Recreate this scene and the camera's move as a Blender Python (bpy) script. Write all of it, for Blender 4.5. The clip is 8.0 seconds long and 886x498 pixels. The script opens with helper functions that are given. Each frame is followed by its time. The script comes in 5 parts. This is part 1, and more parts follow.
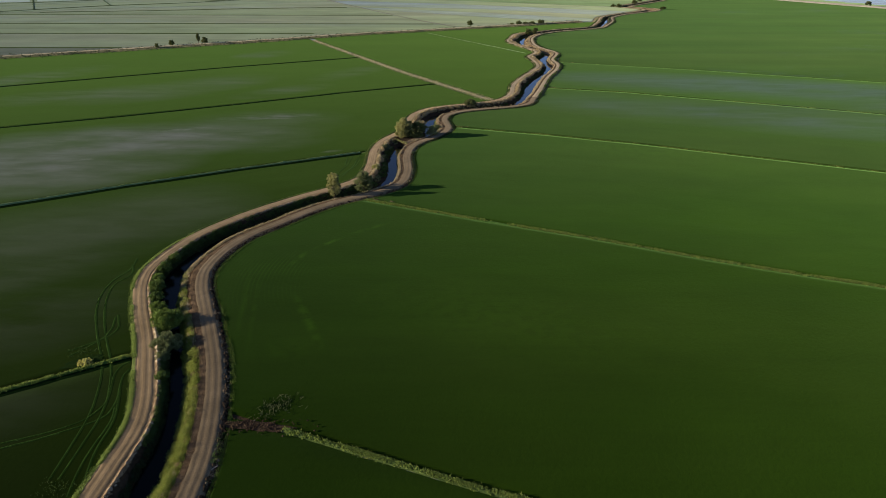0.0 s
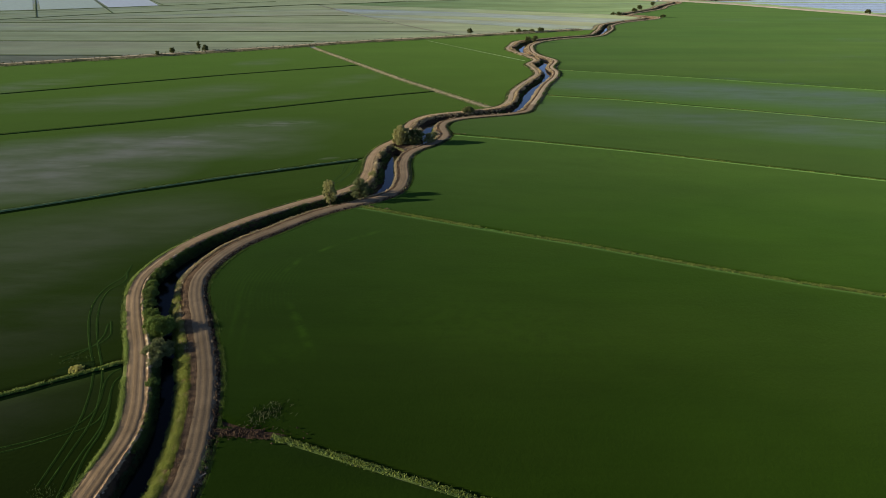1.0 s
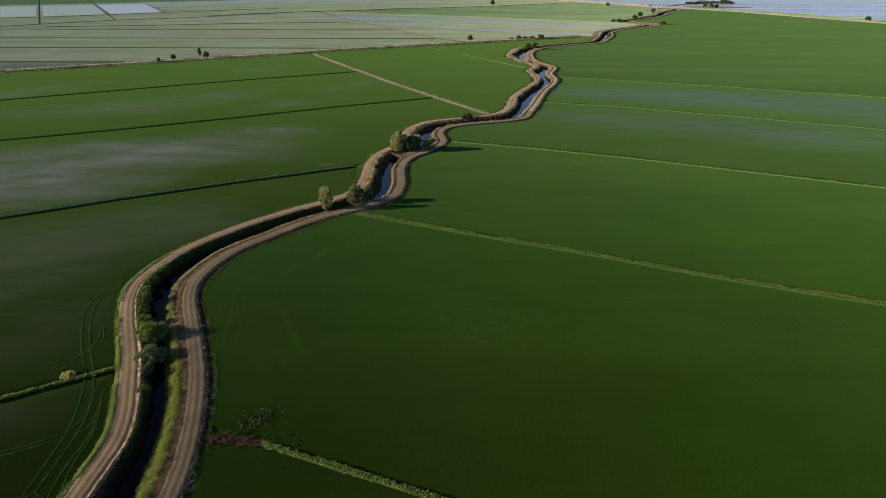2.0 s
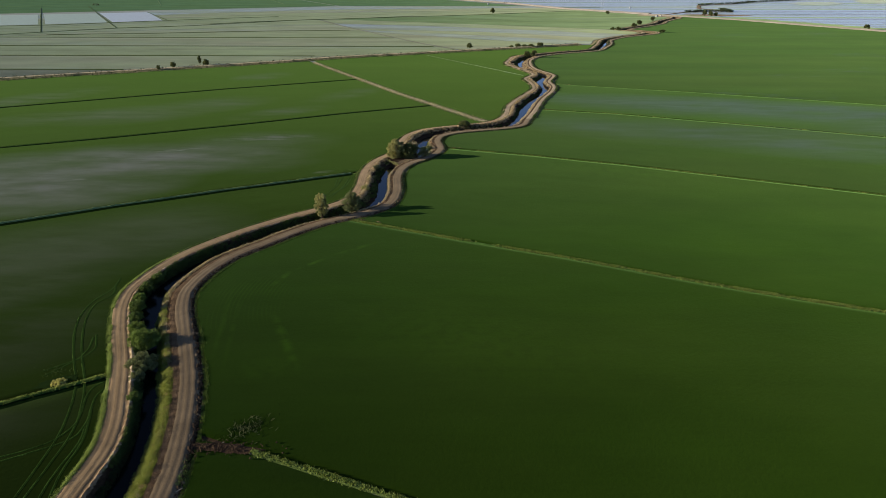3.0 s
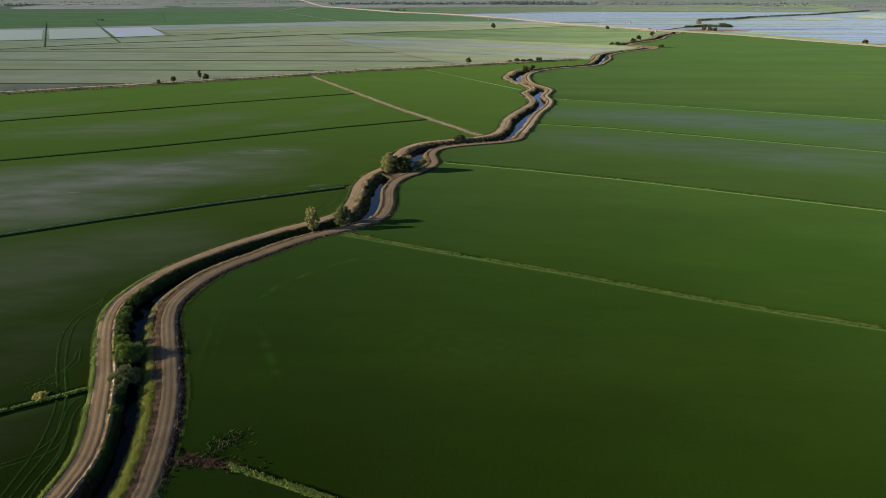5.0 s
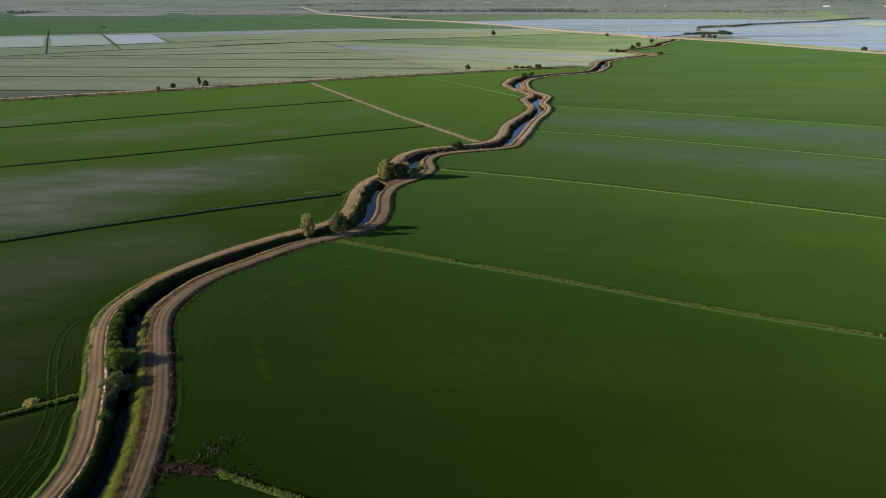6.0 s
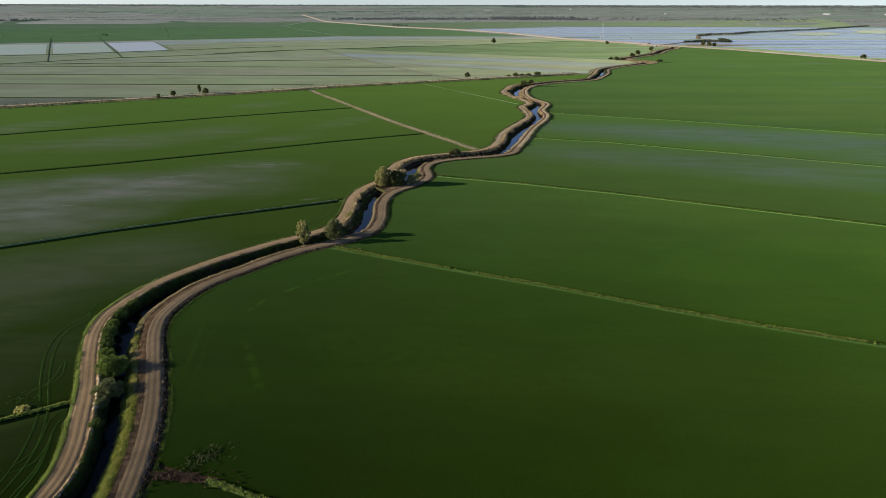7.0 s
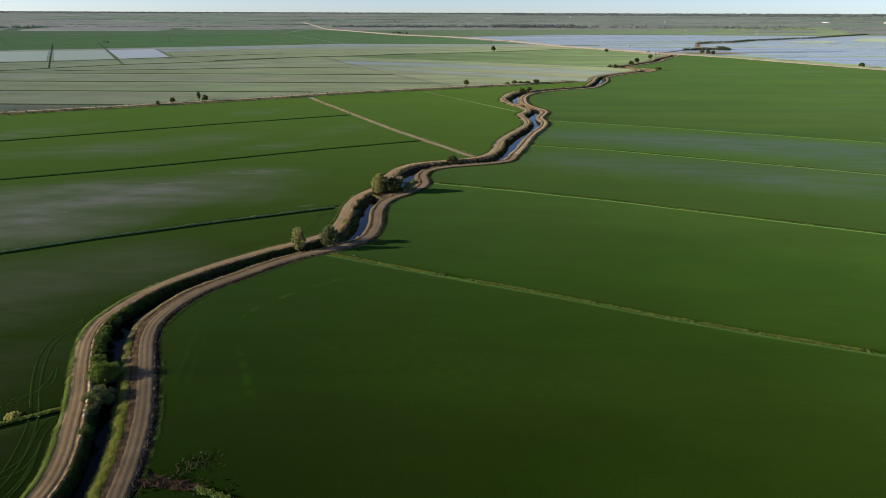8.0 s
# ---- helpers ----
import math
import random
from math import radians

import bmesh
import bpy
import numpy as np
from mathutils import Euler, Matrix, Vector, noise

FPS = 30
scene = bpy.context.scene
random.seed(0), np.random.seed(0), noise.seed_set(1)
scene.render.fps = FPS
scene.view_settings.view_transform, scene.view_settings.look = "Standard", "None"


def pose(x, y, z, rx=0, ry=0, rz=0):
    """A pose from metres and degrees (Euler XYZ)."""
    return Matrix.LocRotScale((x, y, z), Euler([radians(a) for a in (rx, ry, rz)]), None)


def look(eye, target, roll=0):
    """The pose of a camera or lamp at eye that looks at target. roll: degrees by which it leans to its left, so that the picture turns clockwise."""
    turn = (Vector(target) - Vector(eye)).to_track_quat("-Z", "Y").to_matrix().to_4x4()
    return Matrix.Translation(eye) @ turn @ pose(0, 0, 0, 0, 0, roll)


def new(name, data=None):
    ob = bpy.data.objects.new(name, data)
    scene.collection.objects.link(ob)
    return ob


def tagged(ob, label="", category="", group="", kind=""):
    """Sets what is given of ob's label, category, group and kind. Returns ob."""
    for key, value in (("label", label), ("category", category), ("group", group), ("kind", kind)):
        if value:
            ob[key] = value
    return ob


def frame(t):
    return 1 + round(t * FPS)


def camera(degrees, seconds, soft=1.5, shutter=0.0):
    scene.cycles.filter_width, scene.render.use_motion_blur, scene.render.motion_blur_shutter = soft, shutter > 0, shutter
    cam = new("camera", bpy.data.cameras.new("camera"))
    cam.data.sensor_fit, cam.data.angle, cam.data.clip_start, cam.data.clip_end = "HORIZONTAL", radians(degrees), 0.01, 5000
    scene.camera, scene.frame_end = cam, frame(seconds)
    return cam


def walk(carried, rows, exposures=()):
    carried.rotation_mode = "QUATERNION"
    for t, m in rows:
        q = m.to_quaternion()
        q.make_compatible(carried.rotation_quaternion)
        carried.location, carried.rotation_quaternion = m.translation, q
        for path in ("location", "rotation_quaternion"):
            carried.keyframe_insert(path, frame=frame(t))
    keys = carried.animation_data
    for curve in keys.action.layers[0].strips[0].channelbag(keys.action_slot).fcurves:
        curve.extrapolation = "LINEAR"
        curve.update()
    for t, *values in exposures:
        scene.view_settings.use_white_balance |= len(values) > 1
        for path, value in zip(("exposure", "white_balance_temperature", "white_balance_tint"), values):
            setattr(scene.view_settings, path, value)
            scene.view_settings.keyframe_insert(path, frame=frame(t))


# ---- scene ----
cam = camera(68.6, 8.0, soft=0.75)
PATH = [
    (0, (-0.518, -0.371, 70.766), (-0.515, 1.447, 69.931), 0.1),
    (0.5, (0.455, -0.333, 70.778), (0.455, 1.489, 69.953), 0.1),
    (1, (1.36, -0.359, 70.783), (1.358, 1.467, 69.968), 0.1),
    (1.5, (2.285, -0.329, 70.806), (2.28, 1.501, 69.999), 0.1),
    (3, (5.016, -0.247, 70.886), (5.005, 1.596, 70.108), 0.1),
    (3.5, (5.891, -0.237, 70.9), (5.879, 1.61, 70.132), 0.1),
    (4, (6.793, -0.264, 70.891), (6.778, 1.586, 70.132), 0.1),
    (4.5, (7.786, -0.247, 70.897), (7.769, 1.608, 70.148), 0.1),
    (6, (10.54, -0.209, 70.977), (10.518, 1.656, 70.256), 0.1),
    (6.5, (11.451, -0.24, 70.993), (11.428, 1.629, 70.283), 0.1),
    (7, (12.359, -0.246, 71.012), (12.333, 1.627, 70.311), 0.1),
    (7.5, (13.204, -0.271, 71.044), (13.177, 1.606, 70.353), 0.1),
    (8, (13.998, -0.23, 71.064), (13.971, 1.65, 70.383), 0.2),
]
EXPOSURE, SUN_UP, SUN_TURN, SUN_POWER, SKY_POWER = 0.5, 13.0, 5.0, 5.0, 0.105
walk(cam, [(t, look(eye, target, roll)) for t, eye, target, roll in PATH], exposures=[(0.0, EXPOSURE), (8.0, EXPOSURE)])

# ---- sky and sun: a clear early morning, the sun low over the fields to the west ----
SUN_FROM = Vector((-math.cos(radians(SUN_TURN)) * math.cos(radians(SUN_UP)), -math.sin(radians(SUN_TURN)) * math.cos(radians(SUN_UP)), math.sin(radians(SUN_UP))))
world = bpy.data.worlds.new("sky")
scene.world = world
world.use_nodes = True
sky = world.node_tree.nodes.new("ShaderNodeTexSky")
sky.sky_type, sky.sun_disc = "NISHITA", False
sky.sun_elevation, sky.sun_rotation = radians(SUN_UP), radians(270 - SUN_TURN)
sky.air_density, sky.dust_density, sky.ozone_density = 0.5, 0.2, 0.9
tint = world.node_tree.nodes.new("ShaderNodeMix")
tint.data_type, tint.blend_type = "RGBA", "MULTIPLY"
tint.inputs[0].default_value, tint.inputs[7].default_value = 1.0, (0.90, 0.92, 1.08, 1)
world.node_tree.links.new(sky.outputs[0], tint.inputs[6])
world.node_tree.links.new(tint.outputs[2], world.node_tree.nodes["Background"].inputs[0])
world.node_tree.nodes["Background"].inputs[1].default_value = SKY_POWER
sun = new("sun", bpy.data.lights.new("sun", "SUN"))
sun.data.energy, sun.data.angle, sun.data.color = SUN_POWER, radians(0.53), (1.0, 0.86, 0.68)
sun.matrix_world = look(SUN_FROM * 100, (0, 0, 0))


# ---- materials ----
class Nodes:
    """A node material with its Principled shader and short ways to add textures."""

    def __init__(self, name, rough=0.9, gloss=0.3):
        self.m = bpy.data.materials.new(name)
        self.m.use_nodes = True
        self.t = self.m.node_tree
        self.b = self.t.nodes["Principled BSDF"]
        self.b.inputs["Roughness"].default_value = rough
        self.b.inputs["Specular IOR Level"].default_value = gloss
        self.c = self.t.nodes.new("ShaderNodeTexCoord").outputs["Object"]

    def link(self, a, b):
        self.t.links.new(a, b)

    def uv(self):
        return self.t.nodes.new("ShaderNodeTexCoord").outputs["UV"]

    def noise(self, scale, detail=4.0, stretch=(1, 1, 1), turn=0.0, coord=None, rough=0.55):
        mp = self.t.nodes.new("ShaderNodeMapping")
        mp.inputs["Rotation"].default_value = (0, 0, radians(turn))
        mp.inputs["Scale"].default_value = stretch
        self.link(coord or self.c, mp.inputs["Vector"])
        n = self.t.nodes.new("ShaderNodeTexNoise")
        n.inputs["Scale"].default_value, n.inputs["Detail"].default_value, n.inputs["Roughness"].default_value = scale, detail, rough
        self.link(mp.outputs[0], n.inputs["Vector"])
        return n.outputs["Fac"]

    def cells(self, scale, stretch=(1, 1, 1), turn=0.0):
        mp = self.t.nodes.new("ShaderNodeMapping")
        mp.inputs["Rotation"].default_value = (0, 0, radians(turn))
        mp.inputs["Scale"].default_value = stretch
        self.link(self.c, mp.inputs["Vector"])
        v = self.t.nodes.new("ShaderNodeTexVoronoi")
        v.distance = "CHEBYCHEV"
        v.inputs["Scale"].default_value = scale
        self.link(mp.outputs[0], v.inputs["Vector"])
        s = self.t.nodes.new("ShaderNodeSeparateColor")
        self.link(v.outputs["Color"], s.inputs[0])
        return s.outputs[0]

    def ramp(self, fac, *stops):
        r = self.t.nodes.new("ShaderNodeValToRGB")
        el = r.color_ramp.elements
        while len(el) < len(stops):
            el.new(0.5)
        for e, (p, c) in zip(el, stops):
            e.position = p
            e.color = (*c, 1) if isinstance(c, tuple) else (c, c, c, 1)
        self.link(fac, r.inputs[0])
        return r.outputs[0]

    def mix(self, fac, a, b, how="MIX"):
        n = self.t.nodes.new("ShaderNodeMix")
        n.data_type, n.blend_type = "RGBA", how
        for socket, value in ((n.inputs[0], fac), (n.inputs[6], a), (n.inputs[7], b)):
            if isinstance(value, tuple):
                socket.default_value = (*value, 1)
            elif isinstance(value, float):
                socket.default_value = value
            else:
                self.link(value, socket)
        return n.outputs[2]

    def maths(self, how, a, b):
        n = self.t.nodes.new("ShaderNodeMath")
        n.operation = how
        for socket, value in zip(n.inputs, (a, b)):
            if isinstance(value, float):
                socket.default_value = value
            else:
                self.link(value, socket)
        return n.outputs[0]

    def spot(self, x, y, rx, ry, angle):
        """A soft oval mask on the ground: 1 in its middle, 0 from its rim on."""
        mp = self.t.nodes.new("ShaderNodeMapping")
        mp.vector_type = "TEXTURE"
        mp.inputs["Location"].default_value, mp.inputs["Scale"].default_value = (x, y, 0), (rx, ry, 10)
        mp.inputs["Rotation"].default_value = (0, 0, radians(angle))
        self.link(self.c, mp.inputs["Vector"])
        g = self.t.nodes.new("ShaderNodeTexGradient")
        g.gradient_type = "SPHERICAL"
        self.link(mp.outputs[0], g.inputs[0])
        return g.outputs[1]

    def island(self):
        return self.t.nodes.new("ShaderNodeNewGeometry").outputs["Random Per Island"]

    def colour(self, out):
        self.link(out, self.b.inputs["Base Color"])

    def bump(self, height, strength, distance):
        n = self.t.nodes.new("ShaderNodeBump")
        n.inputs["Strength"].default_value, n.inputs["Distance"].default_value = strength, distance
        self.link(height, n.inputs["Height"])
        self.link(n.outputs[0], self.b.inputs["Normal"])
        return n.outputs[0]


def soil(name, dark, light, scale=0.6, bump=0.25, sheen=0.12, tint=(0.9, 0.75, 0.55, 1)):
    k = Nodes(name, 0.95, 0.0)
    k.b.inputs["Sheen Weight"].default_value, k.b.inputs["Sheen Roughness"].default_value, k.b.inputs["Sheen Tint"].default_value = sheen, 0.45, tint
    a = k.ramp(k.noise(scale, 6), (0.3, dark), (0.7, light))
    k.colour(k.mix(0.45, a, k.ramp(k.noise(scale * 7, 5), (0.3, 0.55), (0.72, 1.0)), "MULTIPLY"))
    k.bump(k.noise(scale * 5, 6), 0.8, bump)
    return k.m


def rice(name, dark, light, wet=0.0, turn=30.0, mud=(0.205, 0.20, 0.155), ripe=(0.036, 0.042, 0.011), dry=0.4, streaks=(0.5, 1.0, 1.0), velvet=0.155, pools=(), bands=0.35, shine=(0.34, 0.68, 0.22), marks=(), rings=None):
    """A dense young rice canopy; wet: how much standing water lies open between the plants; mud: the water's colour,
    paled with sky sheen.
    """
    k = Nodes(name, 0.8, 0.0)
    k.b.inputs["Sheen Weight"].default_value, k.b.inputs["Sheen Roughness"].default_value = velvet, 0.35
    k.b.inputs["Sheen Tint"].default_value = (*shine, 1)
    k.b.inputs["Diffuse Roughness"].default_value = 1.0
    drift = k.noise(0.011, 5, (0.45, 1, 1), turn)
    patch = k.noise(0.05, 5, (0.6, 1, 1), turn)
    base = k.mix(patch, dark, light)
    base = k.mix(k.ramp(drift, (0.36, 0.0), (0.72, dry)), base, ripe)
    grain = k.noise(1.7, 6, (1, 1, 1), turn, rough=0.7)
    base = k.mix(0.2, base, k.ramp(grain, (0.28, 0.62), (0.72, 1.25)), "MULTIPLY")
    rows = k.noise(0.9, 3, (0.08, 1, 1), turn)
    base = k.mix(0.12, base, k.ramp(rows, (0.3, 0.7), (0.7, 1.2)), "MULTIPLY")
    base = k.mix(0.6, base, k.ramp(k.noise(0.022, 4, (0.7, 1, 1), turn + 50), (0.3, 0.68), (0.7, 1.25)), "MULTIPLY")
    base = k.mix(bands, base, k.ramp(k.noise(0.03, 4, (0.07, 1, 1), turn, rough=0.6), (0.34, 0.62), (0.66, 1.3)), "MULTIPLY")
    for x, y, rx, ry, angle, depth in marks:
        base = k.mix(k.maths("MULTIPLY", k.spot(x, y, rx, ry, angle), k.ramp(k.noise(0.35, 3), (0.35, 0.0), (0.6, depth))), base, tuple(min(1.0, 1.9 * c) for c in light))
    if rings:
        cx, cy, x, y, rx, ry, angle = rings
        mp = k.t.nodes.new("ShaderNodeMapping")
        mp.inputs["Location"].default_value = (-cx, -cy, 0)
        k.link(k.c, mp.inputs["Vector"])
        wave = k.t.nodes.new("ShaderNodeTexWave")
        wave.wave_type, wave.rings_direction = "RINGS", "Z"
        wave.inputs["Scale"].default_value, wave.inputs["Distortion"].default_value, wave.inputs["Detail Scale"].default_value = 0.32, 1.2, 0.15
        k.link(mp.outputs[0], wave.inputs["Vector"])
        drill = k.maths("MULTIPLY", k.ramp(wave.outputs["Fac"], (0.55, 0.0), (1.0, 0.5)), k.maths("MULTIPLY", k.spot(x, y, rx, ry, angle), k.ramp(k.noise(0.08, 3), (0.4, 0.0), (0.62, 1.0))))
        base = k.mix(drill, base, tuple(1.5 * c for c in light))
    k.colour(base)
    k.bump(k.noise(1.3, 6, rough=0.65), 0.28, 0.2)
    if wet or pools:
        mp_big = k.noise(0.013, 4, streaks, turn)
        mp_fine = k.noise(0.16 if wet else 0.06, 6 if wet else 4, (streaks[0] * 0.7, 1, 1), turn, rough=0.62 if wet else 0.5)
        mask = k.maths("ADD", k.maths("MULTIPLY", mp_big, 0.55), k.maths("MULTIPLY", mp_fine, 0.45))
        cover = k.ramp(mask, (0.62 - 0.3 * wet, 0.0), (0.92 - 0.3 * wet, min(1.0, 0.35 + 0.6 * wet) if wet else 0.0))
        for x, y, rx, ry, angle, depth in pools:
            torn = k.ramp(k.noise(0.3 if ry < 10 else 0.09, 5, (0.3, 1, 1), angle, rough=0.6), (0.36, 0.15 if ry < 28 else 0.5), (0.62, 1.0))
            thin = k.maths("MULTIPLY", k.maths("MULTIPLY", torn, k.ramp(k.spot(x, y, rx, ry, angle), (0.0, 0.0), (0.7, min(1.0, 1.3 * depth)))), k.ramp(mask, (0.34, 0.25), (0.64, 1.0)))
            cover = k.maths("MAXIMUM", cover, thin)
        # Pools get little gloss; their sky sheen sits in this pale colour.
        w = k.t.nodes.new("ShaderNodeBsdfPrincipled")
        w.inputs["Base Color"].default_value = (*mud, 1)
        w.inputs["Roughness"].default_value, w.inputs["IOR"].default_value = 0.22 if wet else 0.5, 1.33
        w.inputs["Specular IOR Level"].default_value = 0.5 if wet else 0.16
        mixer = k.t.nodes.new("ShaderNodeMixShader")
        k.link(cover, mixer.inputs[0])
        k.link(k.b.outputs[0], mixer.inputs[1])
        k.link(w.outputs[0], mixer.inputs[2])
        k.link(mixer.outputs[0], k.t.nodes["Material Output"].inputs[0])
    return k.m


def leaves(name, dark, light, gloss=0.2):
    k = Nodes(name, 0.7, gloss)
    tone = k.ramp(k.island(), (0.0, dark), (1.0, light))
    k.colour(k.mix(0.4, tone, k.ramp(k.noise(0.5, 3), (0.3, 0.55), (0.7, 1.25)), "MULTIPLY"))
    thin = k.t.nodes.new("ShaderNodeBsdfTranslucent")
    k.link(k.b.inputs["Base Color"].links[0].from_socket, thin.inputs[0])
    mixer = k.t.nodes.new("ShaderNodeMixShader")
    mixer.inputs[0].default_value = 0.4
    k.link(k.b.outputs[0], mixer.inputs[1])
    k.link(thin.outputs[0], mixer.inputs[2])
    k.link(mixer.outputs[0], k.t.nodes["Material Output"].inputs[0])
    return k.m


def plain(name, colour, rough=0.6, metal=0.0, scale=1.5):
    k = Nodes(name, rough, 0.4)
    k.b.inputs["Metallic"].default_value = metal
    k.colour(k.mix(0.5, colour, k.ramp(k.noise(scale, 5), (0.3, 0.6), (0.7, 1.1)), "MULTIPLY"))
    return k.m


def road_earth(name, dark, light, ruts=0.7, sheen=0.13):
    """Graded dry earth: uneven wheel ruts along the road, paler crown, darker damp and stony spots."""
    k = Nodes(name, 0.95, 0.0)
    k.b.inputs["Sheen Weight"].default_value, k.b.inputs["Sheen Roughness"].default_value, k.b.inputs["Sheen Tint"].default_value = sheen, 0.4, (0.95, 0.78, 0.56, 1)
    uv = k.uv()
    wander = k.noise(0.05, 2)
    streak = k.noise(1.0, 3, (1.5, 0.022, 1), 0, uv, 0.6)
    fine = k.noise(1.0, 4, (7.0, 0.07, 1), 0, uv)
    base = k.mix(k.ramp(k.maths("ADD", k.maths("MULTIPLY", streak, ruts), k.maths("MULTIPLY", wander, 1.0 - ruts)), (0.36, 0.0), (0.64, 1.0)), dark, light)
    base = k.mix(0.5 * ruts, base, k.ramp(fine, (0.3, 0.6), (0.7, 1.2)), "MULTIPLY")
    base = k.mix(0.55, base, k.ramp(k.noise(0.3, 6), (0.32, 0.62), (0.7, 1.2)), "MULTIPLY")
    base = k.mix(0.3, base, k.ramp(k.noise(3.5, 3), (0.35, 0.6), (0.65, 1.15)), "MULTIPLY")
    k.colour(base)
    k.bump(k.noise(2.5, 6), 0.6, 0.08)
    return k.m


def open_water(name, deep, rough=0.03, ripple=0.004, gloss=0.5):
    k = Nodes(name, rough, gloss)
    k.b.inputs["IOR"].default_value = 1.33
    k.colour(k.mix(k.noise(0.15, 4), deep, tuple(c * 1.8 for c in deep)))
    k.bump(k.noise(2.2, 3), 0.15, ripple)
    return k.m


def plain_land(name):
    """The open plain: a patchwork of grazed, ploughed and sown plots that fades to dry grass. Distance haze is put into
    the pale greyish plot colours.
    """
    k = Nodes(name, 0.95, 0.1)
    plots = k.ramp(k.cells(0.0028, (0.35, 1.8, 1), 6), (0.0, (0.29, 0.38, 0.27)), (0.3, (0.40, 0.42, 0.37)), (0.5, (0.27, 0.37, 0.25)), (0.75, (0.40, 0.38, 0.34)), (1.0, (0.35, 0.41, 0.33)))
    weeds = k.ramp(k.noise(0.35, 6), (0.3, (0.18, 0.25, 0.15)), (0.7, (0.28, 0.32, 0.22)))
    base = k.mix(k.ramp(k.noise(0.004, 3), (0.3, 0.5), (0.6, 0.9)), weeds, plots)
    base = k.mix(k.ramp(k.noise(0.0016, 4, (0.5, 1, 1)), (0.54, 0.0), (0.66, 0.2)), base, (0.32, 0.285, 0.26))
    base = k.mix(0.35, base, k.ramp(k.noise(0.016, 5, (0.12, 1, 1), 4), (0.32, 0.5), (0.66, 1.25)), "MULTIPLY")
    k.colour(k.mix(0.4, base, k.ramp(k.noise(0.02, 6), (0.3, 0.6), (0.7, 1.2)), "MULTIPLY"))
    return k.m


M_LAND = plain_land("plain_land")
M_BANK = soil("bank_soil", (0.11, 0.085, 0.05), (0.30, 0.22, 0.13), 0.5, 0.3, 0.06)
M_DRY = soil("dry_crumbled_earth", (0.17, 0.112, 0.06), (0.46, 0.33, 0.19), 0.9, 0.35, 0.06)
M_RUST = soil("rusty_eroded_soil", (0.072, 0.046, 0.026), (0.195, 0.13, 0.072), 0.7, 0.35, 0.05)
M_PALEEARTH = soil("pale_dug_earth", (0.36, 0.28, 0.18), (0.62, 0.49, 0.33), 0.8, 0.25, 0.06)
M_MUD_SHADE = soil("wet_mud_and_shade", (0.035, 0.025, 0.016), (0.10, 0.067, 0.040), 0.9, 0.25, 0.02)
M_ROAD = road_earth("graded_earth", (0.215, 0.150, 0.078), (0.405, 0.288, 0.152), 0.7, 0.19)
M_ROAD_EAST = road_earth("worn_grey_earth", (0.138, 0.104, 0.061), (0.214, 0.161, 0.096), 0.5, 0.16)
M_TRACK = road_earth("pale_track_earth", (0.36, 0.31, 0.18), (0.54, 0.47, 0.29))
M_CANAL = open_water("canal_water", (0.004, 0.005, 0.004))
M_STAGNANT = open_water("stagnant_water", (0.003, 0.004, 0.003), 0.14, 0.014, 0.1)
M_RICE = rice("rice_deep_green", (0.0157, 0.0430, 0.0025), (0.0240, 0.0574, 0.0032), 0.0, -22, marks=[(-28.6, 117, 15, 1.5, -66, 0.6), (-36.6, 147.5, 5, 1.2, 72, 0.6), (-30.5, 157, 6, 1.0, 48, 0.7), (-20.5, 167, 8, 1.1, 40, 0.6), (-44, 124, 22, 0.9, -80, 0.3), (-41, 121, 20, 0.8, -80, 0.25), (-30, 107, 10, 5, 20, 0.25), (10, 118, 40, 18, -20, 0.18), (70, 250, 60, 20, -24, 0.2)], rings=(-2, 138, -44, 140, 15, 30, 0))
# In the next four, pale pools hold the sky's sheen as colour.
M_RICE_B = rice("rice_mid_green", (0.0124, 0.0323, 0.0030), (0.0188, 0.0420, 0.0039), 0.0, -22, velvet=0.14, mud=(0.17, 0.20, 0.20), pools=[(190, 371, 160, 40, -18, 0.62), (155, 301, 130, 36, -22, 0.5), (100, 322, 70, 34, -24, 0.35), (110, 396, 80, 26, -22, 0.4), (300, 300, 150, 50, -24, 0.5), (340, 205, 170, 60, -24, 0.5)])
M_RICE_WET = rice("rice_with_standing_water", (0.0076, 0.0192, 0.0016), (0.0126, 0.0279, 0.0024), 0.0, 30, shine=(0.34, 0.66, 0.15), mud=(0.215, 0.215, 0.17), streaks=(0.9, 1.0, 1.0),
                  pools=[(-128, 258, 84, 34, 14, 0.75), (-156, 240, 64, 36, 20, 0.85), (-140, 214, 60, 30, 25, 0.6), (-43, 243.5, 5, 2, 20, 0.9), (-133, 268.5, 16, 3.6, 27, 0.9), (-112, 277, 22, 4.2, 20, 1.0), (-80, 300, 30, 9, 10, 0.7), (-84, 288, 46, 28, 14, 0.28), (-152, 238.5, 9, 1.6, 8, 1.0), (-133, 233, 6, 1.6, 0, 0.8), (-215, 205, 60, 24, 29, 0.5), (-66, 255, 26, 14, 29, 0.15)])
M_RICE_SHEEN = rice("rice_with_pale_sheen", (0.0080, 0.0200, 0.0016), (0.0132, 0.0286, 0.0025), 0.0, 30, shine=(0.34, 0.66, 0.15), pools=[(-84, 180, 34, 28, 22, 0.24), (-105, 165, 56, 30, 29, 0.22), (-86, 120, 36, 20, 29, 0.1), (-110, 135, 40, 20, 29, 0.16), (-98, 146, 34, 14, 29, 0.15), (-160, 120, 70, 24, 29, 0.2)])
